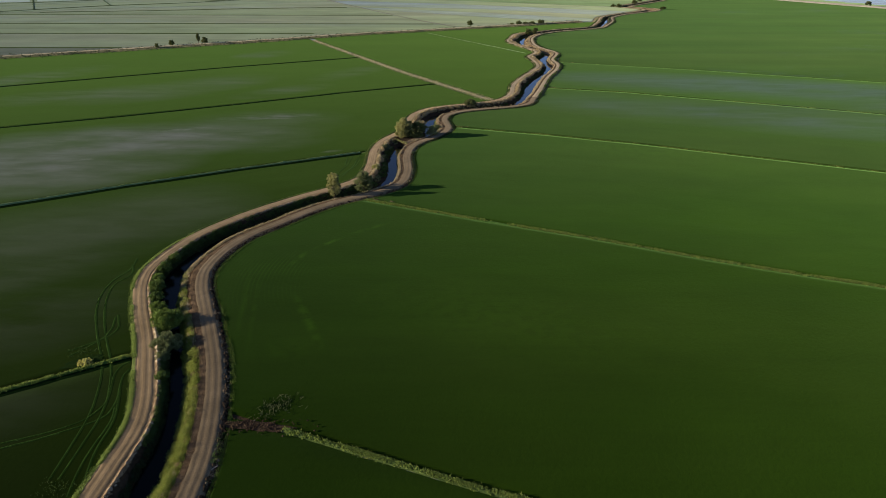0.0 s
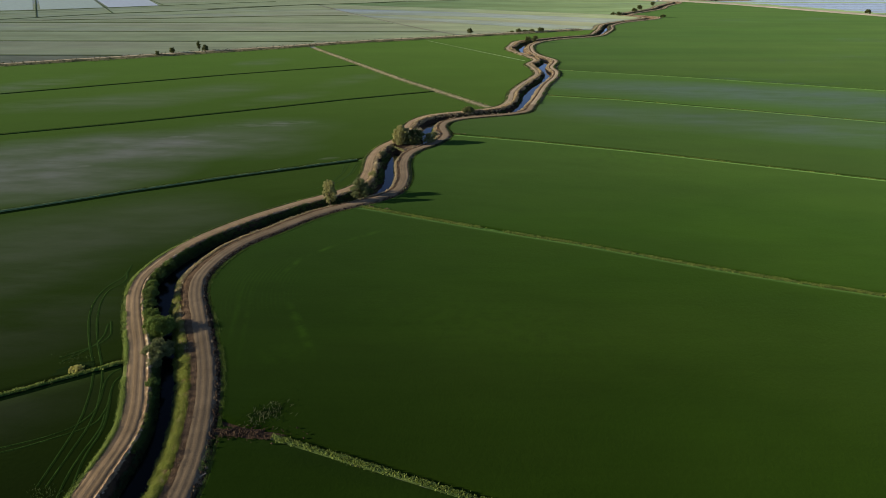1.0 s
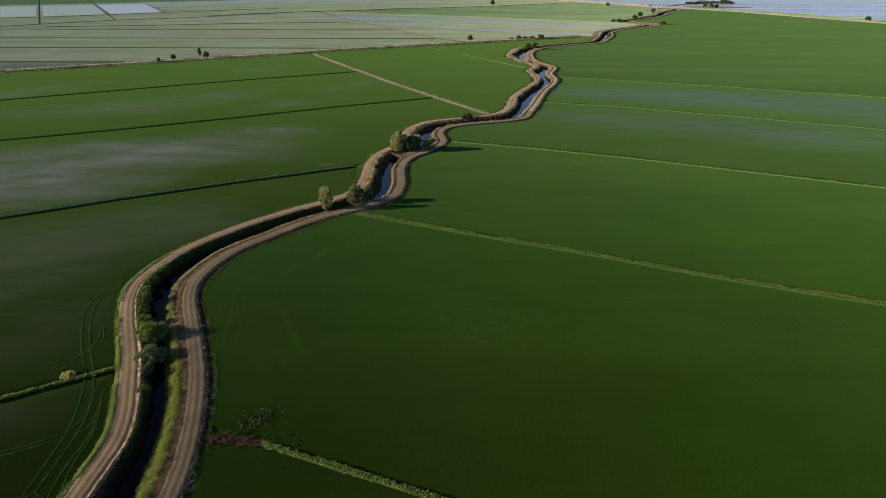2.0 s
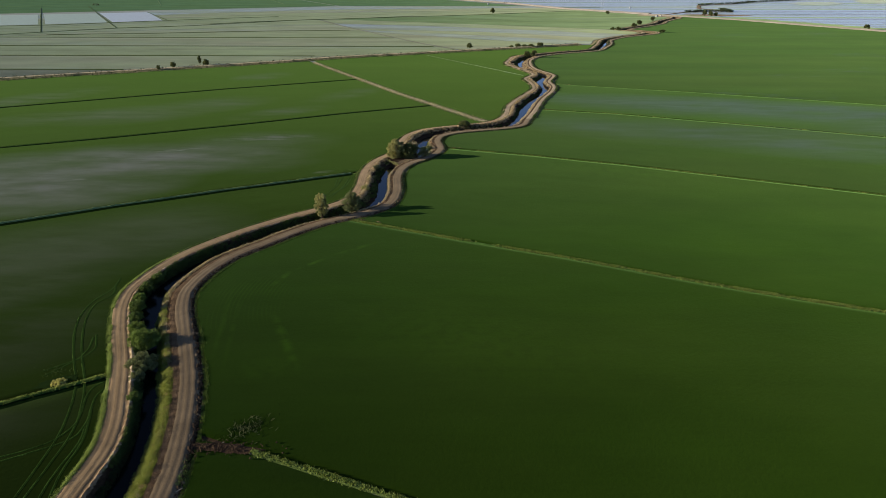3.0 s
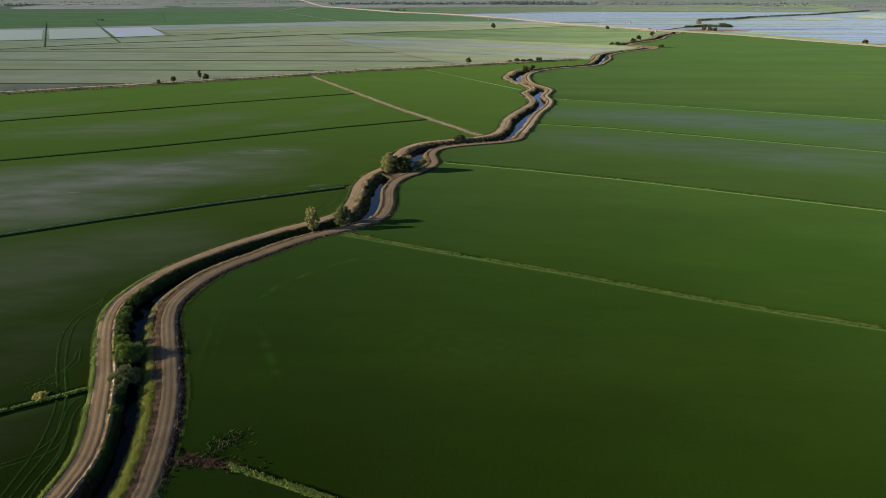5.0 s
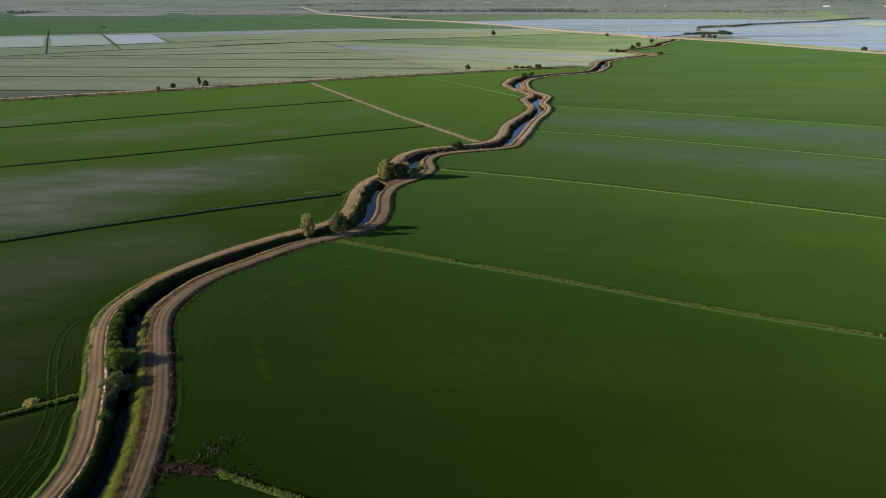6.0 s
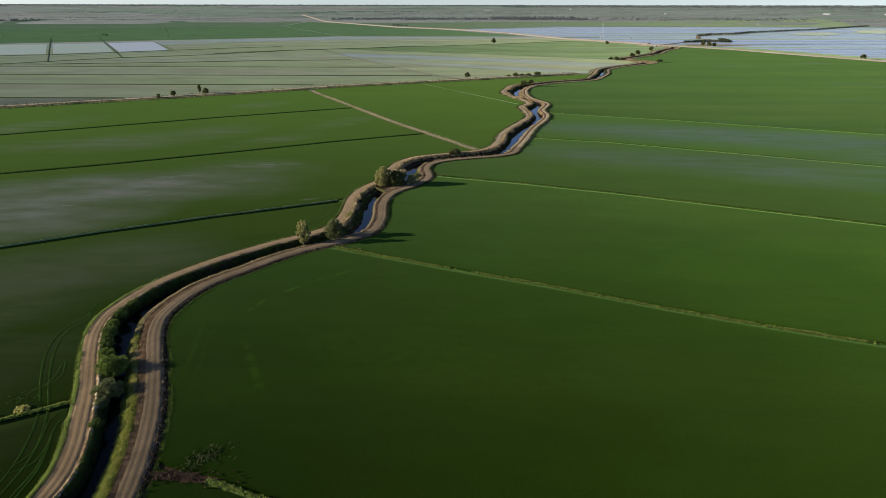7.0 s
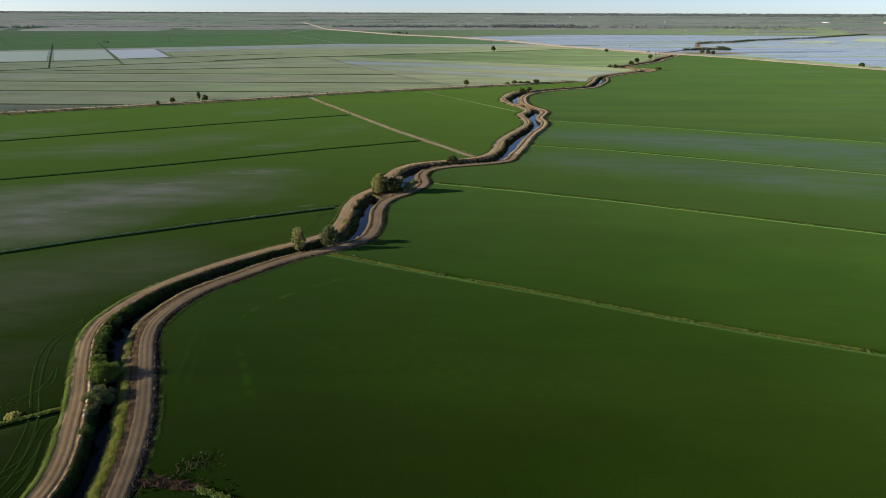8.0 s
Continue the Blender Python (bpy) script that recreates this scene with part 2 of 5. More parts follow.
M_RICE_L = rice("rice_green_west", (0.0080, 0.0200, 0.0016), (0.0132, 0.0286, 0.0025), 0.0, 30, shine=(0.34, 0.66, 0.15), pools=[(-166, 356, 50, 30, 25, 0.36), (-135, 384, 44, 28, 40, 0.28), (-205, 345, 40, 22, 25, 0.3), (-88, 362, 34, 14, 40, 0.3), (-134, 499, 28, 20, 50, 0.28), (-250, 402, 60, 24, 60, 0.25), (-60, 420, 40, 16, 60, 0.2), (-78, 88, 26, 14, 25, 0.06)])
M_RICE_FAR = rice("rice_light_green", (0.0139, 0.0317, 0.0044), (0.0204, 0.0407, 0.0063), 0.14, -22, velvet=0.115, bands=0.7)
M_PALE = rice("young_pale_rice", (0.2160, 0.2902, 0.1271), (0.2916, 0.3549, 0.1763), 0.3, 3, (0.32, 0.33, 0.28), (0.30, 0.31, 0.18), 0.4, (0.12, 1, 1), velvet=0.09, shine=(0.68, 0.78, 0.55))
M_PALE_B = rice("young_sparse_rice", (0.2268, 0.2847, 0.1435), (0.3024, 0.3540, 0.1860), 0.32, 3, (0.34, 0.33, 0.28), (0.34, 0.31, 0.21), 0.55, (0.12, 1, 1), velvet=0.09, shine=(0.68, 0.78, 0.55))
M_PALE_WET = rice("flooded_thin_rice", (0.2340, 0.3060, 0.1900), (0.3042, 0.3655, 0.2422), 0.75, 3, (0.32, 0.33, 0.31), (0.34, 0.31, 0.22), 0.4, (0.12, 1, 1), velvet=0.09, shine=(0.68, 0.78, 0.55))
M_FALLOW = rice("bare_drying_paddy", (0.2536, 0.2536, 0.1733), (0.3381, 0.3170, 0.2237), 0.3, 3, (0.24, 0.22, 0.2), (0.24, 0.28, 0.15), 0.6, (0.2, 1, 1), velvet=0.02)
M_YOUNG = rice("young_green_rice", (0.1755, 0.2497, 0.1235), (0.2340, 0.3172, 0.1560), 0.25, 3, (0.2, 0.21, 0.19), (0.2, 0.25, 0.1), 0.4, (0.12, 1, 1), velvet=0.04)
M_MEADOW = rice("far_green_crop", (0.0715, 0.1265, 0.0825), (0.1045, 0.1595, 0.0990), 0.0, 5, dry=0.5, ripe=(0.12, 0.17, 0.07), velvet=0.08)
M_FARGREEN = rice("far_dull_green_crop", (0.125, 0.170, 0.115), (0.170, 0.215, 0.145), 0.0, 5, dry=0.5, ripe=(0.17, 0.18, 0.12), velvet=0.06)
M_PRESSED = rice("pressed_down_rice", (0.010, 0.024, 0.004), (0.016, 0.034, 0.006), 0.0, 0)
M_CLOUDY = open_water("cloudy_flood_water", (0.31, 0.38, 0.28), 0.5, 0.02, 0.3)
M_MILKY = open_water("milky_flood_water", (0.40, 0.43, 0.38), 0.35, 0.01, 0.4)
# Both pale base colours below stand in for the sky reflected at grazing angles.
M_SHALLOW_SKY = open_water("shallow_water_sky_tone", (0.40, 0.39, 0.34), 0.3, 0.004, 0.28)
M_FLOOD_SKY = open_water("flood_water_sky_tone", (0.42, 0.43, 0.39), 0.2, 0.003, 0.35)
M_GRASSLAND = soil("grassy_soil", (0.06, 0.095, 0.02), (0.15, 0.19, 0.05), 0.7, 0.2)
M_VERGESOIL = soil("dry_grassy_soil", (0.10, 0.12, 0.035), (0.27, 0.25, 0.11), 0.5, 0.2, 0.12)
M_DARKRIDGE = soil("dark_weedy_soil", (0.03, 0.055, 0.014), (0.08, 0.12, 0.035), 0.7, 0.2)
M_GRASS = leaves("levee_grass", (0.08, 0.135, 0.02), (0.22, 0.30, 0.06))
M_DRYGRASS = leaves("dry_grass", (0.27, 0.22, 0.115), (0.58, 0.49, 0.30))
M_PALEGRASS = leaves("pale_straw_grass", (0.40, 0.36, 0.19), (0.66, 0.60, 0.36))
# Sunlight on the reed tops is put into this lighter leaf colour.
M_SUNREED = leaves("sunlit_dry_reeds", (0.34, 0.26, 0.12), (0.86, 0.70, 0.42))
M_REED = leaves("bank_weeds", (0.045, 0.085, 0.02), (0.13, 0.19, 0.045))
M_WILLOW = leaves("willow_leaves", (0.23, 0.23, 0.075), (0.47, 0.45, 0.18))
M_DARKLEAF = leaves("dark_leaves", (0.07, 0.095, 0.028), (0.19, 0.21, 0.07))
# The east bank's sunshine is part of this brighter leaf colour.
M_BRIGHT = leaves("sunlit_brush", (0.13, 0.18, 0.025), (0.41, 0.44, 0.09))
M_GOLD = leaves("golden_weeds", (0.44, 0.43, 0.11), (0.78, 0.73, 0.26))
M_VERGE = leaves("verge_grass", (0.19, 0.27, 0.055), (0.40, 0.48, 0.13))
M_SAGE = leaves("sage_leaves", (0.07, 0.09, 0.045), (0.16, 0.18, 0.09))
# Haze over the distant trees is put into this pale bluish leaf colour.
M_HAZEWOOD = leaves("hazed_far_leaves", (0.18, 0.22, 0.20), (0.28, 0.32, 0.29))
M_NEARBLACK = soil("near_black_green", (0.004, 0.012, 0.003), (0.008, 0.020, 0.005), 0.8, 0.1, 0.0)
M_GREENRIDGE = soil("green_levee_soil", (0.035, 0.085, 0.015), (0.08, 0.155, 0.036), 0.7, 0.2, 0.1, (0.34, 0.68, 0.22, 1))
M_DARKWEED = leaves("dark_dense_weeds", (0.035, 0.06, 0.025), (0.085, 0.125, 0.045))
M_HEDGE = leaves("hedge_leaves", (0.04, 0.06, 0.03), (0.10, 0.125, 0.06))
M_OLIVE = leaves("olive_leaves", (0.10, 0.125, 0.045), (0.25, 0.28, 0.11))
M_WEEDS = leaves("green_weeds", (0.06, 0.105, 0.02), (0.18, 0.25, 0.055))
M_LEVEE = leaves("levee_mixed_grass", (0.12, 0.18, 0.030), (0.38, 0.46, 0.11))
M_RUT = soil("pressed_wet_rice", (0.0065, 0.018, 0.002), (0.010, 0.025, 0.003), 0.8, 0.1, 0.1, (0.34, 0.68, 0.22, 1))
M_RUT_RIM = soil("sunlit_rut_rim", (0.020, 0.046, 0.007), (0.040, 0.078, 0.013), 0.7, 0.1, 0.1, (0.34, 0.68, 0.22, 1))
# A lighter levee soil, with the sun on the ridge put into its colour.
M_LITRIDGE = soil("sunlit_levee_soil", (0.15, 0.22, 0.08), (0.27, 0.35, 0.15), 0.9, 0.2, 0.12, (0.5, 0.68, 0.36, 1))
# Paler copy of the road earth; low-angle brightness is put into the colour.
M_ROAD_PALE = road_earth("pale_far_road_earth", (0.36, 0.285, 0.165), (0.56, 0.45, 0.28))
M_SAND = road_earth("pale_sandy_road", (0.34, 0.30, 0.235), (0.48, 0.44, 0.36))
M_BARK = plain("bark", (0.12, 0.085, 0.055), 0.9)
M_WHITE = plain("white_painted_sheet", (0.75, 0.75, 0.72), 0.5)
M_STEEL = plain("galvanised_steel", (0.42, 0.44, 0.44), 0.5, 0.3)
M_ROOF = plain("grey_roof_sheet", (0.35, 0.35, 0.36), 0.5)


# ---- builders ----
def mesh_of(name, verts, faces, materials, slots=None, smooth=False, uvs=None):
    me = bpy.data.meshes.new(name)
    me.from_pydata([tuple(v) for v in verts], [], [tuple(f) for f in faces])
    for m in materials if isinstance(materials, (list, tuple)) else [materials]:
        me.materials.append(m)
    if slots is not None:
        me.polygons.foreach_set("material_index", slots)
    if smooth:
        me.polygons.foreach_set("use_smooth", [True] * len(me.polygons))
    if uvs is not None:
        layer = me.uv_layers.new(name="UVMap")
        idx = np.empty(len(me.loops), dtype=np.int32)
        me.loops.foreach_get("vertex_index", idx)
        layer.data.foreach_set("uv", np.asarray(uvs, dtype=np.float32)[idx].ravel())
    me.update()
    return me


def part(name, verts, faces, material, parent=None, label="", **more):
    ob = new(name, mesh_of(name, verts, faces, material, **more))
    if parent is not None:
        ob.parent = parent
    if label:
        ob["label"] = label
    return ob


def sheet(xs, ys, zs):
    """Vertices and faces of a grid from three arrays of rows and columns."""
    r, c = xs.shape
    verts = np.stack([xs, ys, zs], -1).reshape(-1, 3)
    i = np.arange(r * c).reshape(r, c)
    faces = np.stack([i[:-1, :-1], i[:-1, 1:], i[1:, 1:], i[1:, :-1]], -1).reshape(-1, 4)
    return verts.tolist(), faces.tolist()


def rough(x, y, scale, seed=0.0):
    return noise.noise(Vector((x * scale, y * scale, seed)))


class Curve:
    """A smooth curve x(y) through a few knots."""

    def __init__(self, knots):
        k = np.array(knots, float)
        self.x, self.y = k[:, 0], k[:, 1]
        d = np.diff(self.x) / np.diff(self.y)
        m = np.empty(len(k))
        m[0], m[-1] = d[0], d[-1]
        m[1:-1] = (d[:-1] + d[1:]) / 2
        self.m = m

    def __call__(self, y):
        y = np.asarray(y, float)
        i = np.clip(np.searchsorted(self.y, y) - 1, 0, len(self.y) - 2)
        h = self.y[i + 1] - self.y[i]
        t = np.clip((y - self.y[i]) / h, 0, 1)
        out = (2 * t**3 - 3 * t**2 + 1) * self.x[i] + (t**3 - 2 * t**2 + t) * h * self.m[i] + (3 * t**2 - 2 * t**3) * self.x[i + 1] + (t**3 - t**2) * h * self.m[i + 1]
        return out + np.where(y < self.y[0], (y - self.y[0]) * self.m[0], 0) + np.where(y > self.y[-1], (y - self.y[-1]) * self.m[-1], 0)


def line(*pts):
    """A levee's line as y(x), straight on past its ends."""
    p = np.array(sorted(pts), float)
    def at(x):
        x = np.asarray(x, float)
        y = np.interp(x, p[:, 0], p[:, 1])
        a, b = (p[1, 1] - p[0, 1]) / (p[1, 0] - p[0, 0]), (p[-1, 1] - p[-2, 1]) / (p[-1, 0] - p[-2, 0])
        return y + np.where(x < p[0, 0], (x - p[0, 0]) * a, 0) + np.where(x > p[-1, 0], (x - p[-1, 0]) * b, 0)
    return at


# ---- the plan: the canal between its two roads, as x(y) ----
ROAD_WEST = Curve([(-52.5, 30), (-50.2, 74), (-50.4, 84.6), (-55.7, 100.3), (-59.7, 109.8), (-65, 121), (-70.2, 134), (-71.3, 142), (-67.3, 160.5), (-57.7, 177), (-44.7, 192), (-34, 202), (-28.4, 210), (-26.5, 222), (-26.6, 246), (-24.2, 259), (-17, 276),
                   (-15.5, 296), (-12, 309), (-4, 319.5), (24, 334), (31, 341), (41.6, 383), (49, 406), (63.5, 446), (64.1, 471), (62.5, 490), (71, 513), (65, 540), (56, 574), (62, 610), (71, 637), (93, 655), (115, 673), (146, 692), (161, 724), (174, 763), (186, 803), (212, 843), (241, 874), (261, 900), (264, 926), (250, 943), (246, 965), (267, 1000), (301, 1048), (329, 1088), (354, 1145), (380, 1192), (405, 1235), (414, 1270)])
ROAD_EAST = Curve([(-38.5, 30), (-37.1, 74), (-38.8, 84.7), (-43.1, 100.4), (-46.8, 110), (-51.5, 121), (-56.7, 134), (-58, 142), (-54.4, 159), (-46.9, 170.5), (-34.6, 186), (-20, 197.6), (-15.0, 204.2), (-12.9, 216), (-13.9, 240), (-11.2, 253.4), (-2.2, 267),
                   (1.8, 278), (0.5, 297), (4, 307), (12, 313.5), (32, 321.5), (41, 327), (47.3, 342.5), (64.5, 406), (74, 434), (78.4, 455), (78, 475), (86, 510), (77.4, 541), (76, 570), (85, 619), (100.6, 643), (121, 661), (153, 680), (174, 719), (188, 757), (198, 800), (225, 842), (254, 870), (280, 896), (287, 927), (269, 950), (263, 966), (284, 998), (318, 1045), (346, 1086), (370, 1143), (396, 1190), (422, 1232), (430, 1270)])


def shear(curve, y):
    s = (curve(y + 0.6) - curve(y - 0.6)) / 1.2
    return np.minimum(np.sqrt(1 + s * s), 2.6)


def pinch(y):
    """How far the canal bites into the west road round the near bend."""
    return np.interp(y, [108, 126, 150, 172], [0, 0.55, 0.55, 0])


ROWS_Y = np.concatenate([np.linspace(-4800, -300, 8), np.linspace(-250, -160, 4), np.arange(-150, 56, 3.0), np.arange(58, 345, 0.7), np.arange(345, 700, 1.4), np.arange(700, 1290, 4), np.linspace(1300, 3300, 60), np.linspace(3340, 4850, 26)])
XL, XR, SL, SR = ROAD_WEST(ROWS_Y), ROAD_EAST(ROWS_Y), shear(ROAD_WEST, ROWS_Y), shear(ROAD_EAST, ROWS_Y)
far = ROWS_Y > 1285
XL[far], XR[far], SL[far], SR[far] = 413, 433, 1, 1
near = ROWS_Y < -152
XL[near], XR[near] = XL[~near][0], XR[~near][0]
GAP_L, GAP_R = XL + (2.3 - pinch(ROWS_Y)) * SL, XR - 2.3 * SR
tight = GAP_R - GAP_L < 4
mid = (XL + XR) / 2
GAP_L[tight], GAP_R[tight] = mid[tight] - 2, mid[tight] + 2


def canal_mix(y):
    """Where the water lies between the roads, as fractions of the gap: its west and its east edge."""
    west = np.interp(y, [0, 110, 150, 190, 206, 256, 280, 310, 335, 360, 500, 530, 650, 690, 940, 1000, 5000], [0.16, 0.18, 0.22, 0.30, 0.50, 0.46, 0.38, 0.38, 0.34, 0.38, 0.40, 0.50, 0.50, 0.36, 0.36, 0.45, 0.45])
    east = np.interp(y, [0, 110, 130, 180, 206, 256, 280, 330, 490, 520, 640, 670, 940, 1000, 5000], [0.60, 0.60, 0.66, 0.72, 0.88, 0.88, 0.82, 0.80, 0.78, 0.68, 0.68, 0.72, 0.72, 0.66, 0.66])
    return west + 0.02 * np.sin(y * 0.21), east + 0.02 * np.sin(y * 0.33 + 2)


WATER_Z = -1.6
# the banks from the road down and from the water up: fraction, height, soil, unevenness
# The west slope takes the dark mud colour to paint in its shade.
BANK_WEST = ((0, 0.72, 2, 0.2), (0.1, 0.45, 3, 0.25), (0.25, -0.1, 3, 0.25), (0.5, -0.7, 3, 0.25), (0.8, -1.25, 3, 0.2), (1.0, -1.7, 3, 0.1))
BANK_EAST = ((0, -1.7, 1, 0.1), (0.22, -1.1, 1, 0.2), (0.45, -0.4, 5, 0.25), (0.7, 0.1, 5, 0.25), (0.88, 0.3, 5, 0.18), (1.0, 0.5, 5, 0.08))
W0, W1 = canal_mix(ROWS_Y)


def build_ground():
    g = GAP_R - GAP_L
    cols, slot = [], []
    def col(x, z, s, wob=0.0):
        cols.append((x, z, wob))
        slot.append(s)
    for u in np.linspace(1, 0, 15)[:-1]:
        col(XL - 6 * SL - (4850 - 70) * u**3.2, 0 * XL, 0)
    for d, z, s, w in ((6, 0, 4, 0), (3.5, 0.05, 4, 0.02), (2.6, 0.17, 4, 0.04), (2.1, 0.42, 4, 0.05), (1.7, 0.53, 1, 0.03), (0, 0.53, 1, 0)):
        col(XL - d * SL, z + 0 * XL, s, w)
    col(XL + (1.75 - pinch(ROWS_Y)) * SL, 0.54 + 0 * XL, 2, 0.02)
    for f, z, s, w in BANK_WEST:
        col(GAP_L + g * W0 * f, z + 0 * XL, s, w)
    col(GAP_L + g * (W0 + W1) / 2, -2.4 + 0 * XL, 1, 0)
    for f, z, s, w in BANK_EAST:
        col(GAP_L + g * (W1 + (1 - W1) * f), z + 0 * XL, s, w)
    col(XR - 1.75 * SR, 0.54 + 0 * XL, 5, 0.02)
    for d, z, s, w in ((0, 0.53, 1, 0), (1.75, 0.53, 1, 0.03), (2.1, 0.42, 1, 0.14), (2.45, 0.05, 3, 0.2), (2.8, -0.28, 3, 0.16), (3.2, -0.25, 3, 0.1), (3.7, -0.02, 3, 0.02), (6, 0, 3, 0)):
        col(XR + d * SR, np.where(s == 3, z + ((0.22 if d < 3 else 0.08) - z) * np.interp(ROWS_Y, [185, 215], [0, 1]), z), s, w)
    for u in np.linspace(0, 1, 15)[1:]:
        col(XR + 6 * SR + (4850 - 70) * u**3.2, 0 * XL, 0)
    xs = np.stack([c[0] for c in cols], 1)
    zs = np.stack([c[1] for c in cols], 1)
    ys = np.repeat(ROWS_Y[:, None], xs.shape[1], 1)
    active = (ROWS_Y > 50) & (ROWS_Y < 1000)
    for j, (_, _, wob) in enumerate(cols):
        if wob:
            for i in np.nonzero(active)[0]:
                x, y = xs[i, j], ys[i, 0]
                zs[i, j] += wob * (1.3 * rough(x, y, 0.45, j * 0.1) + 0.9 * rough(x, y, 1.5, 3.0))
                xs[i, j] += wob * 1.5 * rough(x, y, 0.6, 7.0 + j)
    dam = (ROWS_Y > 252) & (ROWS_Y < 264.5)
    inside = (xs[dam] > np.interp(ROWS_Y[dam], [252, 256, 261.5, 263], [-13.5, -16, -19.0, -24])[:, None]) & (xs[dam] > GAP_L[dam][:, None] - 0.1) & (xs[dam] < GAP_R[dam][:, None] + 0.1)
    zs[dam] = np.where(inside & (zs[dam] < 0.3), 0.35 + 0.15 * np.sin(xs[dam] * 2.3 + ROWS_Y[dam][:, None]), zs[dam])
    bed = (ROWS_Y < -151) | (ROWS_Y > 1280)
    zs[bed] = 0
    r = np.hypot(xs, ys)
    zs += 77 * np.clip((r - 3300) / 1500, 0, 1)
    v, f = sheet(xs, ys, zs)
    n = xs.shape[1] - 1
    s = np.repeat([[max(a, b) if 0 in (a, b) and max(a, b) == 3 else b if a == 0 else a for a, b in zip(slot, slot[1:])]], xs.shape[0] - 1, 0)
    s[(ROWS_Y[:-1] < -151) | (ROWS_Y[:-1] > 1270)] = 0
    outer = np.arange(s.shape[1])[None] > np.argmax([np.all(c[0] == XR) for c in cols])
    s[(((s == 3) & outer) | (s == 4)) & (ROWS_Y[:-1, None] > 200)] = 6
    s = s.ravel()
    tagged(part("ground", v, f, [M_LAND, M_BANK, M_DRY, M_MUD_SHADE, M_GRASSLAND, M_RUST, M_VERGESOIL], slots=s.tolist()), "flat earth plain with a canal cut between raised banks", "ground", kind="structure")


build_ground()


def canal_water(name, label, y0, y1, material):
    k = (ROWS_Y > y0) & (ROWS_Y < y1)
    g = (GAP_R - GAP_L)[k]
    a, b = GAP_L[k] + g * (W0[k] - 0.06), GAP_L[k] + g * (W1[k] + 0.06)
    xs = np.stack([a, (a + b) / 2, b], 1)
    ys = np.repeat(ROWS_Y[k][:, None], 3, 1)
    tagged(part(name, *sheet(xs, ys, 0 * xs + WATER_Z), material, smooth=True), label, "water", kind="structure")


canal_water("canal_water_1", "black stagnant canal water choked with weed", -152, 199.5, M_STAGNANT)
canal_water("canal_water_2", "still irrigation canal water mirroring the sky", 200.5, 1280, M_CANAL)


def earth_road(name, curve, ys, half, z, label, material, wob=0.12):
    s = shear(curve, ys)
    us = np.array([-1.0, -0.8, -0.55, -0.42, -0.2, 0, 0.2, 0.42, 0.55, 0.8, 1.0])
    prof = np.array([-0.06, 0.02, 0.0, -0.02, 0.03, 0.05, 0.03, -0.02, 0.0, 0.02, -0.06])
    edge = np.array([[1 + wob * rough(y, side, 0.35, 2) + wob * rough(y, side, 1.1, 5) for side in (0.0, 40.0)] for y in ys])
    w = np.where(us[None] < 0, edge[:, :1], edge[:, 1:])
    half = half * np.interp(ys, [0, 250, 345, 400, 660, 720, 800], [1, 1, 0.85, 0.62, 0.6, 0.6, 0.5])[:, None]
    xs = curve(ys)[:, None] + half * us[None] * s[:, None] * w
    yy = np.repeat(ys[:, None], len(us), 1)
    zs = z + prof[None] + 0 * xs
    length = np.concatenate([[0], np.cumsum(np.hypot(np.diff(curve(ys)), np.diff(ys)))])
    uvs = np.stack([us[None] * half, np.repeat(length[:, None], len(us), 1)], -1).reshape(-1, 2)
    return tagged(part(name, *sheet(xs, yy, zs), material, smooth=True, uvs=uvs), label, "dirt road", kind="structure")


ROAD_Y = np.concatenate([np.arange(-150, 45, 3.0), np.arange(45, 345, 0.8), [345.0]])
FAR_ROAD_Y = np.concatenate([np.arange(345, 700, 1.6), np.arange(700, 1275, 5)])
earth_road("road_1", lambda y: ROAD_WEST(y) - 0.5 * pinch(y) * shear(ROAD_WEST, y), ROAD_Y, 1.48, 0.60, "winding graded dirt road along the canal with wheel streaks", M_ROAD)
earth_road("road_2", lambda y: ROAD_EAST(y) + 0.24 * shear(ROAD_EAST, y), ROAD_Y, 1.5, 0.60, "winding worn grey-brown dirt road on the canal bank", M_ROAD_EAST)
earth_road("road_6", ROAD_WEST, FAR_ROAD_Y, 1.62, 0.60, "paler far stretch of the winding canal road", M_ROAD_PALE, 0.2)
earth_road("road_7", ROAD_EAST, FAR_ROAD_Y, 1.62, 0.60, "paler far stretch of the road on the far canal bank", M_ROAD_PALE, 0.2)


# ---- rice fields and levees ----
L_A, L_B = line((-73, 96), (-60, 104)), line((-132, 186), (-105, 203), (-73, 221), (-33, 241.5))
L_C, L_D = line((-192, 280.5), (-152, 300.5), (-106, 326.5), (-53, 358.5), (-9, 381.5)), line((-253, 372.5), (-143, 441.5), (-65, 484.5))
L_END = line((-322, 482), (-220, 541), (-139, 589), (-95, 622), (39, 690), (170, 765))
R_A, R_B = line((-25.4, 82.6), (-14.7, 78.2), (-5.8, 74.6), (2.6, 71.1), (5.9, 69.9)), line((-24, 189.5), (-8, 182), (10, 173.5), (40, 160.3), (66, 147.3), (88, 137.7), (108.6, 129.7))
R_C, R_D = line((5, 282), (40, 270), (78, 255), (116, 237), (160, 216)), line((59, 372), (100, 360), (155, 334), (215, 305))
R_E = line((81, 466), (159, 436), (266, 388))
TRACK = Curve([(24, 338), (-27, 426), (-111, 586)])
END_X = lambda y: np.interp(y, [200, 482, 541, 589, 622, 690, 765], [-811, -322, -220, -139, -95, 39, 170])


def west_edge(y):
    return np.where(y < 344, ROAD_WEST(y) - 2.4 * shear(ROAD_WEST, y), TRACK(y) - 2.6)


